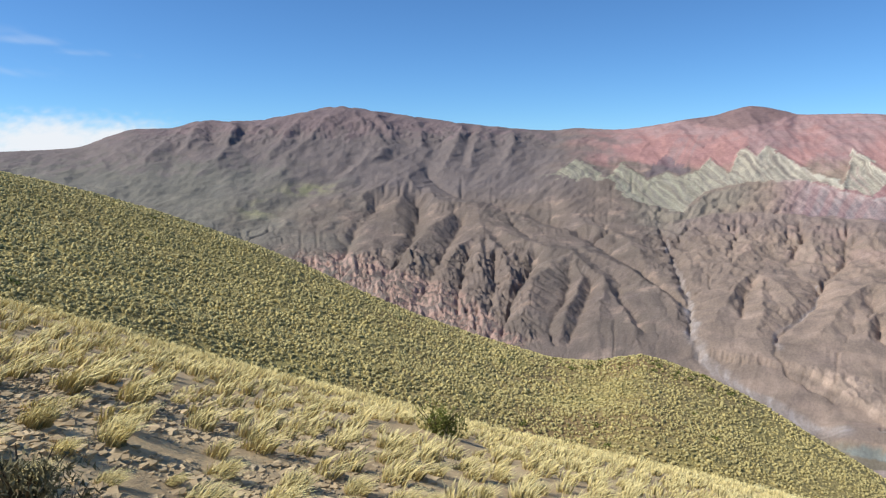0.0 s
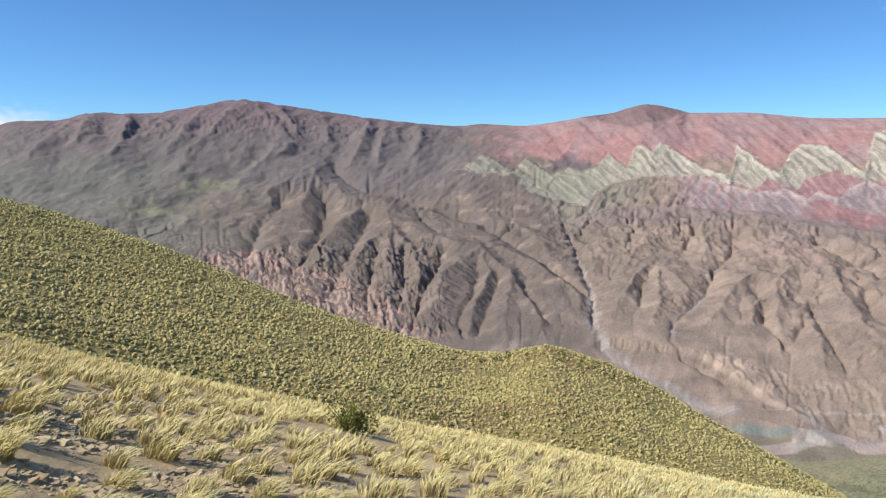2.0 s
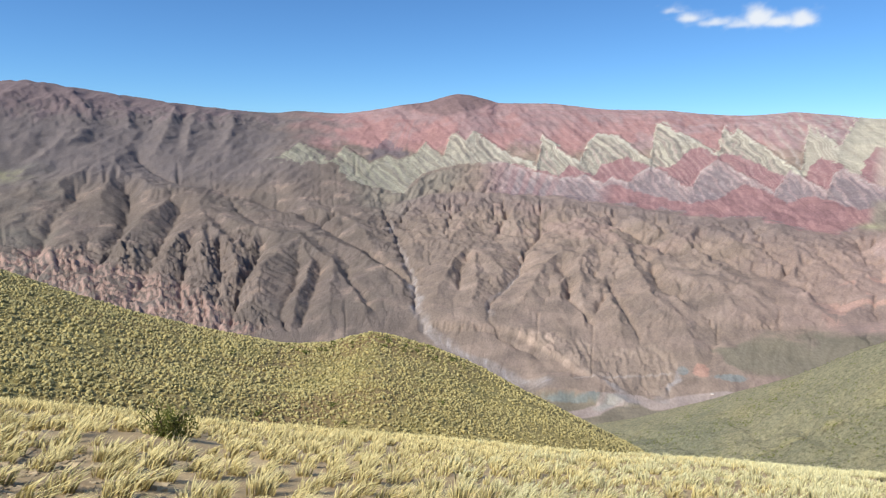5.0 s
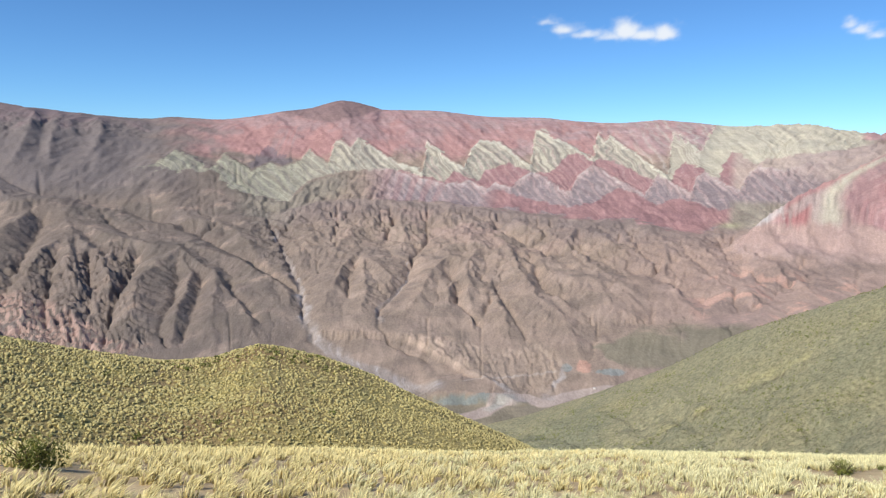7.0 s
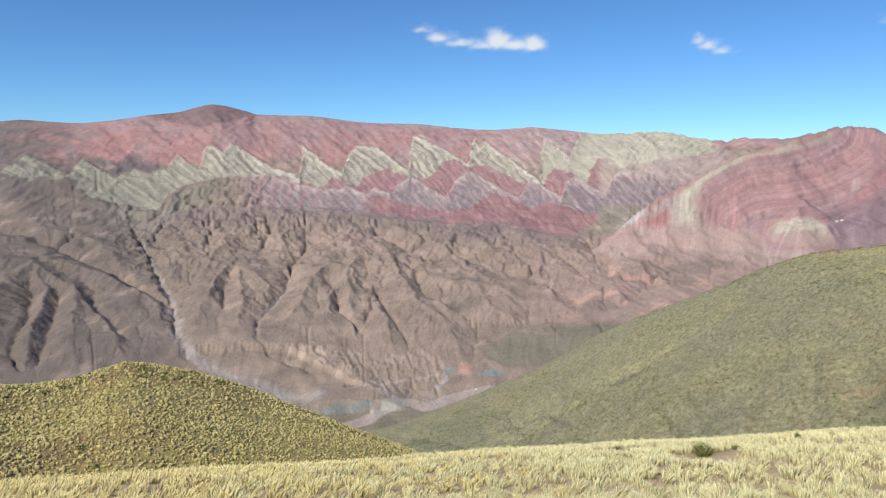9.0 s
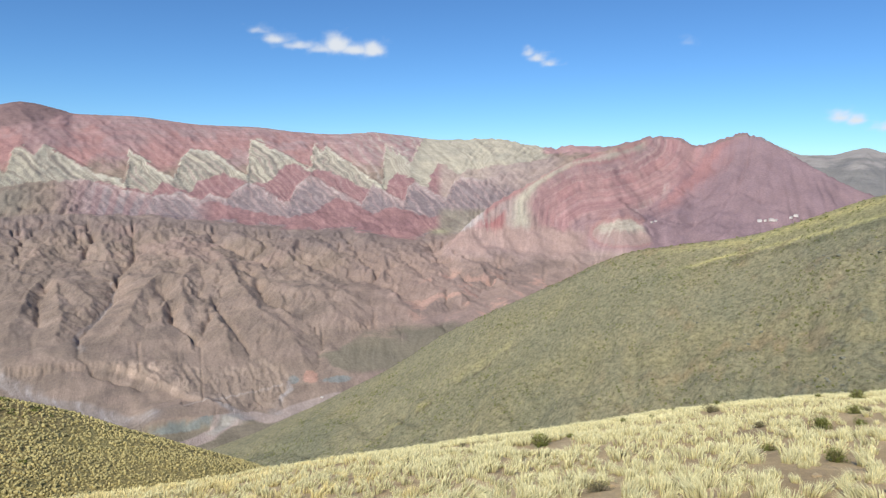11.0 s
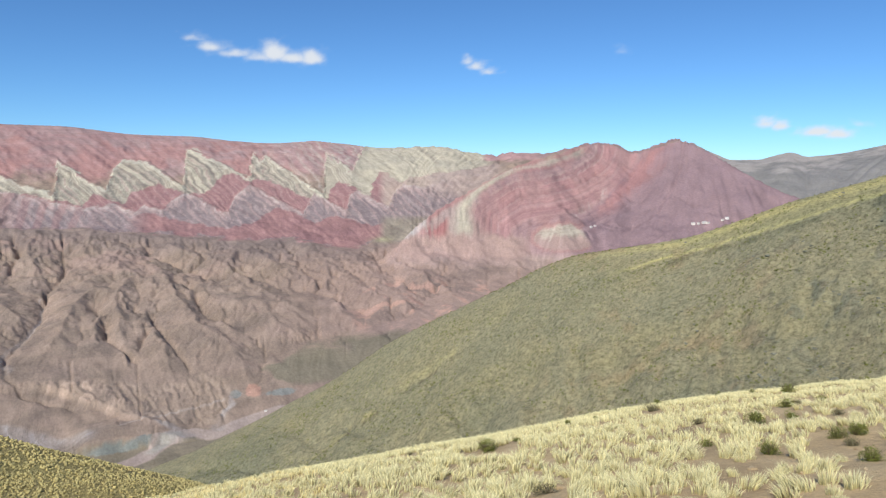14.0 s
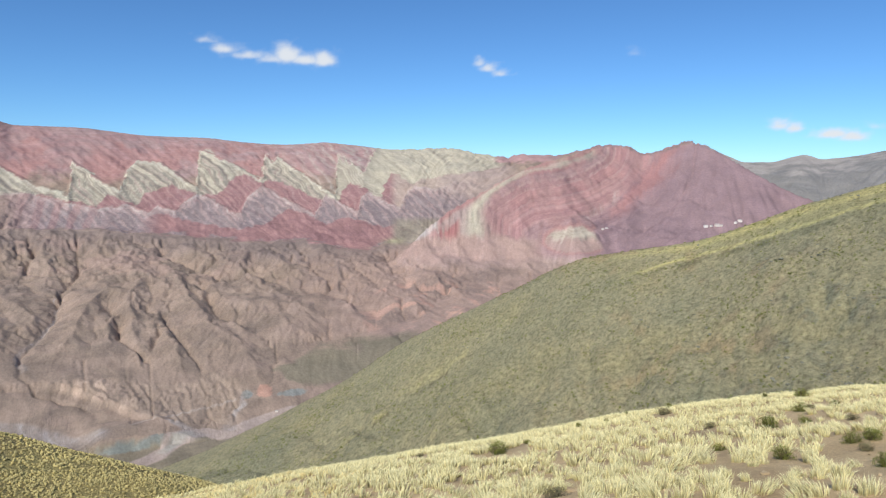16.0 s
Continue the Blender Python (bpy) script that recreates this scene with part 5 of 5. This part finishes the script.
for sa, se, ss, *_ in SHRUBS:
    sr = brow_at(sa, se)
    ok &= ~((np.abs(a - sa) * sr / 57 < 0.6 * ss) & (r > sr - 1.3) & (r < sr + 0.5))
a, r = a[ok], r[ok]
(x, y), z = plan(a, r), near_height(a, r)
order = np.argsort(r)
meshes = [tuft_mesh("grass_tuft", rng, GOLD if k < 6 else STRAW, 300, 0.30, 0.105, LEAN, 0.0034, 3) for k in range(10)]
for q in order[:270]:
    t = new("grass_tuft", meshes[rng.randint(6) if a[q] < 40 else 6 + rng.randint(4)])
    s = rng.uniform(0.5, 1.1) * tuft_size(a[q])
    t.matrix_world = pose(x[q], y[q], z[q], rng.uniform(-6, 6), rng.uniform(-6, 6), rng.uniform(-40, 40)) @ Matrix.Diagonal((s, s, s * rng.uniform(0.7, 1.0) * (1 if a[q] < 40 else 0.85), 1))
    tagged(t, "windswept tuft of pale straw-yellow grass on stony soil", "grass tuft", "tufts on the near slope")
rest = order[270:]
fine = [tuft_arrays(rng, 95, 0.29, 0.11, (0.48, 0.2, 0.0), 0.006, 2) for k in range(8)]
middle = [tuft_arrays(rng, 42, 0.28, 0.11, (0.4, 0.18, 0.0), 0.010, 2) for k in range(8)]
plain = [tuft_arrays(rng, 32, 0.27, 0.11, (0.26, 0.12, 0.0), 0.014, 1) for k in range(8)]
n = len(rest)
kind = rng.randint(0, 8, n) + np.where(r[rest] < 9.5, 0, np.where(r[rest] < 16, 8, 16))
places = np.stack([x[rest], y[rest], z[rest], rng.uniform(-0.7, 0.7, n), rng.uniform(0.7, 1.35, n) * tuft_size(a[rest]) * (1 + 0.2 * step(40, 60, a[rest])), kind], 1)
pale = rng.uniform(20, 52, n) < a[rest]
for rows, material, label in ((pale, STRAW, "dense pale straw bunch grass over the brow of the slope"), (~pale, GOLD, "golden bunch grass in thick tufts on the slope")):
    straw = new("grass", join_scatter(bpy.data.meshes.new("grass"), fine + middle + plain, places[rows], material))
    tagged(straw, label, "grass", kind="stuff")

# clumps on the spur
clumps = [clump_arrays(rng, 0.20, 0.24, 4) for k in range(12)]
close = scatter(rng, -44, 52, 43, 76, 34000, lambda a, r: np.where(a < 20, 0.7, 1.0))
wide = scatter(rng, -44, 52, 76, 150, 60000, lambda a, r: (r < spur_range(a) + 4) * (0.7 + 0.3 * step(-0.3, 0.3, fbm(a / 3, r / 7, 3, 411))) * (1 - 0.3 * np.exp(-((a - 17) / 7) ** 2 - ((r - spur_range(a) + 8) / 11) ** 2)))
a, r = np.concatenate([close[0], wide[0]]), np.concatenate([close[1], wide[1]])
(x, y), z = plan(a, r), spur_height(a, r)
n = len(a)
places = np.stack([x, y, z, rng.uniform(0, 6.3, n), np.clip(rng.lognormal(0, 0.26, n), 0.45, 1.8) * np.where(r < 76, 0.82, 1.02) * curve(((-10, 1.0), (15, 0.85), (35, 0.6)), a), rng.randint(0, 12, n)], 1)
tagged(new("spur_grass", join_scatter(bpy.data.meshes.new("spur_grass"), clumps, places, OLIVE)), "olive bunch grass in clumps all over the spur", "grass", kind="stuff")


# ---- shrubs ----
def leaf_cloud(rng, leaves, wide, high, size):
    """Small leaves over a low uneven dome: points, triangles and lightness."""
    co, fa, hh = [], [], []
    lobes = [(rng.uniform(-0.5, 0.5) * wide, rng.uniform(-0.4, 0.4) * wide, rng.uniform(0.25, 0.6) * high, rng.uniform(0.3, 0.5)) for k in range(7)]
    for k in range(leaves):
        lx, ly, lz, lr = lobes[rng.randint(len(lobes))]
        d = rng.normal(0, 1, 3)
        d /= np.linalg.norm(d)
        f = rng.uniform(0.55, 1.05)
        p = np.array([lx, ly, lz]) + d * (lr * wide, lr * wide, lr * high) * f
        p[2] = max(p[2], 0.02)
        u, w = rng.normal(0, 1, 3), rng.normal(0, 1, 3)
        u, w = u / np.linalg.norm(u) * size, w / np.linalg.norm(w) * size * 0.5
        n0 = len(co)
        co += [p - u, p + w, p + u * 1.2 + d * size * 0.6]
        fa.append((n0, n0 + 1, n0 + 2))
        # inner and lower leaves given darker colour, as the crown's own shade
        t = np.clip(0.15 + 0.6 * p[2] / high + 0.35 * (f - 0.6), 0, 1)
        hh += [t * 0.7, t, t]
    return np.array(co), np.array(fa), np.array(hh)


def stem_arrays(rng, count, wide, high):
    """Thin woody stems that fan out from the root."""
    co, fa = [], []
    for k in range(count):
        b, s = rng.uniform(0, 6.28), rng.uniform(0.2, 0.9)
        tip = np.array([np.cos(b) * wide * s * 0.8, np.sin(b) * wide * s * 0.8, high * rng.uniform(0.5, 0.95)])
        root = np.array([np.cos(b), np.sin(b), 0]) * 0.05 * wide
        n0 = len(co)
        for f, w in ((0, 0.012), (0.55, 0.008), (1, 0.003)):
            p = root + (tip - root) * f + np.array([0, 0, 0.08 * high * np.sin(3.14 * f)])
            for j in range(3):
                co.append(p + np.array([np.cos(j * 2.09), np.sin(j * 2.09), 0]) * w)
        for s3 in (0, 3):
            for j in range(3):
                i0, i1 = n0 + s3 + j, n0 + s3 + (j + 1) % 3
                fa += [(i0, i1, i1 + 3), (i0, i1 + 3, i0 + 3)]
    return np.array(co), np.array(fa)


WOOD = Mat("grey_twigs", 0.9)
WOOD.color(WOOD.ramp(WOOD.noise(30), (0.3, lin(74, 62, 48)), (0.7, lin(112, 98, 78))))
WOOD = WOOD.m
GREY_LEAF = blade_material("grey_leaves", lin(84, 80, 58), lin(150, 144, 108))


def shrub_kind(leaf):
    out = []
    for k in range(3):
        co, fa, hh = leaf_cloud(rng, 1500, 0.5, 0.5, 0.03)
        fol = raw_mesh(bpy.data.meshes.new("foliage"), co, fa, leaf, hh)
        st = raw_mesh(bpy.data.meshes.new("woody_stem"), *stem_arrays(rng, 22, 0.5, 0.5), WOOD)
        out.append((fol, st))
    return out


GREEN, GREY = shrub_kind(LEAF), shrub_kind(GREY_LEAF)


def shrub(a, r, size, tall, kinds, label):
    x, y = plan(a, r)
    base = new("shrub")
    base.empty_display_size = 0.1
    fol, st = kinds[rng.randint(3)]
    for nm, me in (("foliage", fol), ("woody_stem", st)):
        p = new(nm, me)
        p.parent = base
    base.matrix_world = pose(x, y, float(near_height(np.array([a]), np.array([r]))[0]) - 0.02, 0, 0, rng.uniform(0, 360)) @ Matrix.Diagonal((size * 0.85, size * 0.85, size * tall * 0.9, 1))
    tagged(base, label, "shrub", "shrubs on the near slope")


for a, e, s, tall, kind in SHRUBS:
    r = brow_at(a, e)
    shrub(a, r, s * (1.0 if a < 68 else 1.3 if r < 25 else 0.75), tall, GREY if kind else GREEN,
          "grey twiggy shrub with sparse dry leaves among grass" if kind else "low dark green shrub among yellow grass")

# small dark shrubs far off
far_shrubs = [leaf_cloud(rng, 16, 0.5, 0.55, 0.27) for k in range(4)]


def far_shrub_field(name, label, a, r, height, lo, hi):
    x, y = plan(a, r)
    n = len(a)
    places = np.stack([x, y, height(a, r) - 0.05, rng.uniform(0, 6.3, n), rng.uniform(lo, hi, n), rng.randint(0, 4, n)], 1)
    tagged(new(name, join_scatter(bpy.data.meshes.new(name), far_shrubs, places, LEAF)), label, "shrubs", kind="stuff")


def dotted(a, r):
    x, y = plan(a, r)
    return step(-0.3, 0.8, fbm(x / 40, y / 40, 4, 501)) * 0.8 + 0.12


a, r = scatter(rng, 36, 100, 230, 620, 26000, dotted)
far_shrub_field("ridge_shrubs", "scattered dark shrubs over the green ridge", a, r, ridge_height, 0.6, 1.9)
a, r = scatter(rng, -40, 45, 50, 125, 260, lambda a, r: step(0.0, 0.5, fbm(a / 6, r / 18, 2, 505)))
ca = rng.uniform(9, 24, 70)
a, r = np.concatenate([a, ca]), np.concatenate([r, spur_range(ca) - 1 - 12 * rng.uniform(0, 1, 70)])
far_shrub_field("spur_shrubs", "few dark shrubs on the olive spur", a, r, spur_height, 0.5, 1.15)


# ---- stones ----
def stone_material():
    m = Mat("broken_stone", 0.9)
    rnd = m.node("ShaderNodeObjectInfo").outputs["Random"]
    isl = m.node("ShaderNodeNewGeometry").outputs["Random Per Island"]
    base = m.ramp(m.noise(9, 5, 0.6), (0.3, lin(184, 160, 124)), (0.7, lin(222, 198, 156)))
    v1 = m.ramp(rnd, (0, grey(0.75)), (0.8, grey(1.05)), (1, grey(1.35)))
    v2 = m.ramp(isl, (0, grey(0.75)), (0.8, grey(1.05)), (1, grey(1.35)))
    m.color(m.mix(m.mix(base, v1, 1.0, "MULTIPLY"), v2, 1.0, "MULTIPLY"))
    return m.bump(m.noise(40, 5, 0.7), 0.5, 0.02).m


STONE = stone_material()


def stone_arrays(rng):
    """A broken, angular slab."""
    bm = bmesh.new()
    bmesh.ops.create_icosphere(bm, subdivisions=1, radius=1.0)
    cut = [(Vector(rng.normal(0, 1, 3)).normalized(), rng.uniform(0.35, 0.7)) for k in range(6)]
    for v in bm.verts:
        for nrm, d in cut:
            over = v.co.dot(nrm) - d
            if over > 0:
                v.co -= nrm * over
    bmesh.ops.remove_doubles(bm, verts=bm.verts, dist=0.12)
    bmesh.ops.triangulate(bm, faces=bm.faces)
    sc = np.array([1.0, rng.uniform(0.5, 0.9), rng.uniform(0.25, 0.5)])
    co = np.array([tuple(v.co) for v in bm.verts]) * sc
    bm.verts.index_update()
    fa = np.array([[v.index for v in f.verts] for f in bm.faces])
    bm.free()
    return co, fa, np.ones(len(co))


def chip_arrays(rng):
    """A small broken chip with six skew sides."""
    co = np.array([(sx, sy, sz) for sx in (-1, 1) for sy in (-1, 1) for sz in (-1, 1)]) * (1, 0.7, 0.35) + rng.uniform(-0.3, 0.3, (8, 3))
    quads = ((0, 1, 3, 2), (4, 6, 7, 5), (0, 4, 5, 1), (2, 3, 7, 6), (0, 2, 6, 4), (1, 5, 7, 3))
    fa = np.array([t for q in quads for t in ((q[0], q[1], q[2]), (q[0], q[2], q[3]))])
    return co, fa, np.ones(8)


stones = [stone_arrays(rng) for k in range(10)]
chips = [chip_arrays(rng) for k in range(12)]
a, r = scatter(rng, 46, 98, 300, 520, 9000, lambda a, r: step(0.15, 0.6, fbm(a / 3.2, r / 28, 4, 509)) * (0.25 + 0.75 * step(70, 82, a)) * 0.6)
n = len(a)
places = np.stack([*plan(a, r), ridge_height(a, r) + 0.1, rng.uniform(0, 6.3, n), 0.5 + np.minimum(1.8, 0.5 * rng.exponential(1, n)), rng.randint(0, 10, n)], 1)
CRAG = Mat("grey_crag", 0.9)
CRAG.color(CRAG.ramp(CRAG.noise(0.5, 5, 0.7), (0.3, lin(104, 104, 92)), (0.7, lin(150, 148, 128))))
tagged(new("ridge_rocks", join_scatter(bpy.data.meshes.new("ridge_rocks"), stones, places, CRAG.m)), "grey rocks cropping out over the green ridge", "rocks", kind="stuff")
stone_meshes = [raw_mesh(bpy.data.meshes.new("stone"), co, fa, STONE) for co, fa, hh in stones]


def stony(a, r):
    x, y = plan(a, r)
    return step(-0.6, 0.4, fbm(x / 1.6, y / 1.6, 3, 601)) * (0.25 + 0.75 * step(-2, -14, a)) * (1.0 - 0.5 * step(10, 20, r))


a1, r1 = scatter(rng, -44, 100, 2.6, 20, 9000, stony)
a2, r2 = scatter(rng, -42, 2, 2.4, 11, 26000, stony)
a, r = np.concatenate([a1, a2]), np.concatenate([r1, r2])
(x, y), z = plan(a, r), near_height(a, r)
order = np.argsort(r + 4 * (a > 0))
for q in order[:240]:
    s = min(0.09, 0.026 + 0.018 * rng.exponential())
    ob = new("stone", stone_meshes[rng.randint(10)])
    ob.matrix_world = pose(x[q], y[q], z[q] + 0.1 * s, rng.uniform(-20, 20), rng.uniform(-20, 20), rng.uniform(0, 360)) @ Matrix.Diagonal((s, s, s, 1))
    tagged(ob, "angular grey-brown stone lying on bare soil", "stone", "stones on the near slope")
q = order[240:]
n = len(q)
places = np.stack([x[q], y[q], z[q], rng.uniform(0, 6.3, n), 0.010 + np.minimum(0.045, 0.014 * rng.exponential(1, n)), rng.randint(0, 12, n)], 1)
tagged(new("gravel", join_scatter(bpy.data.meshes.new("gravel"), chips, places, STONE)), "broken stones and gravel strewn over the soil", "gravel", kind="stuff")

# ---- village under the purple peak ----
PLASTER = Mat("white_plaster", 0.9)
PLASTER.color(PLASTER.ramp(PLASTER.noise(0.6), (0.3, lin(214, 206, 194)), (0.7, lin(240, 234, 224))))
TIN = Mat("tin_roof", 0.5)
TIN.color(TIN.ramp(TIN.noise(0.4), (0.3, lin(170, 160, 152)), (0.7, lin(214, 208, 200))))


def part(name, bm, material, parent):
    me = bpy.data.meshes.new(name)
    bm.to_mesh(me)
    bm.free()
    me.materials.append(material)
    ob = new(name, me)
    ob.parent = parent
    return ob


def house(x, y, z, turn, w, d, h):
    base = new("house")
    bm = bmesh.new()
    bmesh.ops.create_cube(bm, size=1.0, matrix=Matrix.Translation((0, 0, h / 2 - 1)) @ Matrix.Diagonal((w, d, h + 2, 1)))
    part("wall", bm, PLASTER.m, base)
    bm = bmesh.new()
    o = 0.6
    pts = [bm.verts.new(p) for p in ((-w / 2 - o, -d / 2 - o, h), (w / 2 + o, -d / 2 - o, h), (w / 2 + o, d / 2 + o, h), (-w / 2 - o, d / 2 + o, h),
                                     (-w / 2 - o, 0, h + d * 0.3), (w / 2 + o, 0, h + d * 0.3))]
    for f in ((0, 1, 5, 4), (2, 3, 4, 5), (0, 4, 3), (1, 2, 5), (0, 3, 2, 1)):
        bm.faces.new([pts[k] for k in f])
    part("roof", bm, TIN.m, base)
    base.matrix_world = pose(x, y, z, 0, 0, turn)
    tagged(base, "small white plastered house on the red slope", "house", "houses of the far village")


FAR_EL = np.degrees(np.arctan((FAR_Z - EYE_Z) / FAR_Q))
for b, e, w in ((78.2, -4.3, 20), (78.6, -4.3, 16), (79.0, -4.25, 22), (79.35, -4.15, 15), (80.3, -3.95, 18), (80.6, -3.8, 20), (70.5, -4.7, 14), (70.8, -4.6, 13), (43.9, -18.9, 7)):
    j = int(round((b + 38) / 0.1))
    i = int(np.argmin(np.abs(FAR_EL[:, j] - e) + 0.3 * (np.maximum.accumulate(FAR_EL[:, j]) > FAR_EL[:, j] + 0.02)))
    house(FAR_U[i, j], FAR_V[i, j], FAR_Z[i, j], rng.uniform(0, 180), w * 0.75, w * 0.5, w * 0.3)


# ---- clouds: glowing sheets behind the crest ----
def cloud_material():
    m = bpy.data.materials.new("glowing_cloud")
    m.use_nodes = True
    nt = m.node_tree
    nt.nodes.remove(nt.nodes["Principled BSDF"])
    at = nt.nodes.new("ShaderNodeAttribute")
    at.attribute_name = "tint"
    # emission stands in for sunlight on the cloud
    em, tr, mx = nt.nodes.new("ShaderNodeEmission"), nt.nodes.new("ShaderNodeBsdfTransparent"), nt.nodes.new("ShaderNodeMixShader")
    em.inputs[0].default_value, em.inputs[1].default_value = (0.82, 0.86, 0.91, 1), 1.0
    nt.links.new(at.outputs["Fac"], mx.inputs[0])
    nt.links.new(tr.outputs[0], mx.inputs[1])
    nt.links.new(em.outputs[0], mx.inputs[2])
    nt.links.new(mx.outputs[0], nt.nodes["Material Output"].inputs[0])
    return m


CLOUD_GLOW = cloud_material()


def cloud(label, b0, b1, e0, e1, lobes, dense, seed, grain=0.7, slant=0.0):
    """A thin glowing sheet for sunlit cloud; lobes: bearing, elevation, half-width, half-height, weight."""
    nb, ne = min(130, max(24, int((b1 - b0) * 10))), min(60, max(24, int((e1 - e0) * 13)))
    B, E = np.meshgrid(np.linspace(b0, b1, nb), np.linspace(e0, e1, ne))
    rag = fbm(B * 1.1 / grain + slant * E, E * 1.6 / grain, 4, seed, 0.5)
    m = np.zeros(B.shape)
    for lb, le, sb, se, w in lobes:
        m = np.maximum(m, w * np.exp(-((B - lb) / sb) ** 2 - ((E - le) / (se * np.where(E < le, 0.6, 1.1))) ** 2))
    edge = step(0, 0.12, (B - b0) / (b1 - b0)) * step(1, 0.88, (B - b0) / (b1 - b0)) * step(0, 0.12, (E - e0) / (e1 - e0)) * step(1, 0.88, (E - e0) / (e1 - e0))
    alpha = np.clip(step(0.05, 1.35, m + 0.22 * rag * (m > 0.02)) * dense * edge, 0, 1)
    d = 4975.0
    x, y, z = d * np.sin(np.radians(B)) * np.cos(np.radians(E)), d * np.cos(np.radians(B)) * np.cos(np.radians(E)), EYE_Z + d * np.sin(np.radians(E))
    ob = new("cloud", sheet_mesh("cloud", x, y, z, CLOUD_GLOW, alpha))
    ob.visible_shadow = False
    tagged(ob, label, "cloud", "clouds in the sky")


cloud("small ragged white cloud in a clear sky", 37.5, 50.5, 7.2, 11, ((39.6, 9.7, 0.9, 0.35, 0.7), (40.8, 9.1, 1.2, 0.45, 1), (42.6, 8.7, 1.5, 0.4, 1), (44.3, 8.5, 1.4, 0.4, 1),
      (45.5, 8.8, 1.0, 0.8, 1.5), (46.8, 8.5, 1.2, 0.5, 1.4), (48.3, 8.5, 0.9, 0.65, 1.5)), 0.95, 701, 1.0)
cloud("little white cloud wisp in a clear sky", 59, 64.5, 6.4, 9.8, ((60.6, 8.4, 0.5, 0.5, 0.9), (61.3, 8.0, 0.8, 0.45, 1), (62.2, 7.6, 0.8, 0.35, 0.9)), 0.9, 711)
cloud("faint wisp of cloud in a clear sky", 71, 74.5, 7.6, 10, ((72.6, 8.9, 0.6, 0.4, 0.7),), 0.35, 721)
cloud("thin white cloud above the far ridge", 81.5, 90.5, 1.0, 4.8, ((83.0, 3.2, 0.8, 0.5, 1.2), (83.9, 3.0, 0.6, 0.45, 1.2), (86.4, 2.5, 1.2, 0.4, 1.4), (87.6, 2.3, 1.0, 0.4, 1.4), (89.0, 3.0, 0.8, 0.3, 0.5)), 1.0, 731)
cloud("bank of white cloud behind the western mountain", -44, -18, -1.5, 4.0, ((-36, 0.9, 7, 1.9, 1.6), (-29, 1.0, 4.5, 1.8, 1.6), (-24.5, 1.3, 3.8, 1.3, 1.5)), 1.0, 741)
cloud("faint streak of high cloud in blue sky", -42, -20, 4.6, 9.8, ((-34, 8.6, 3.5, 0.5, 0.8), (-30, 8.1, 2.5, 0.4, 0.8), (-26.5, 7.5, 2.2, 0.28, 0.6), (-32, 6.0, 4, 0.5, 0.5)), 0.3, 751, 1.6, 1.5)
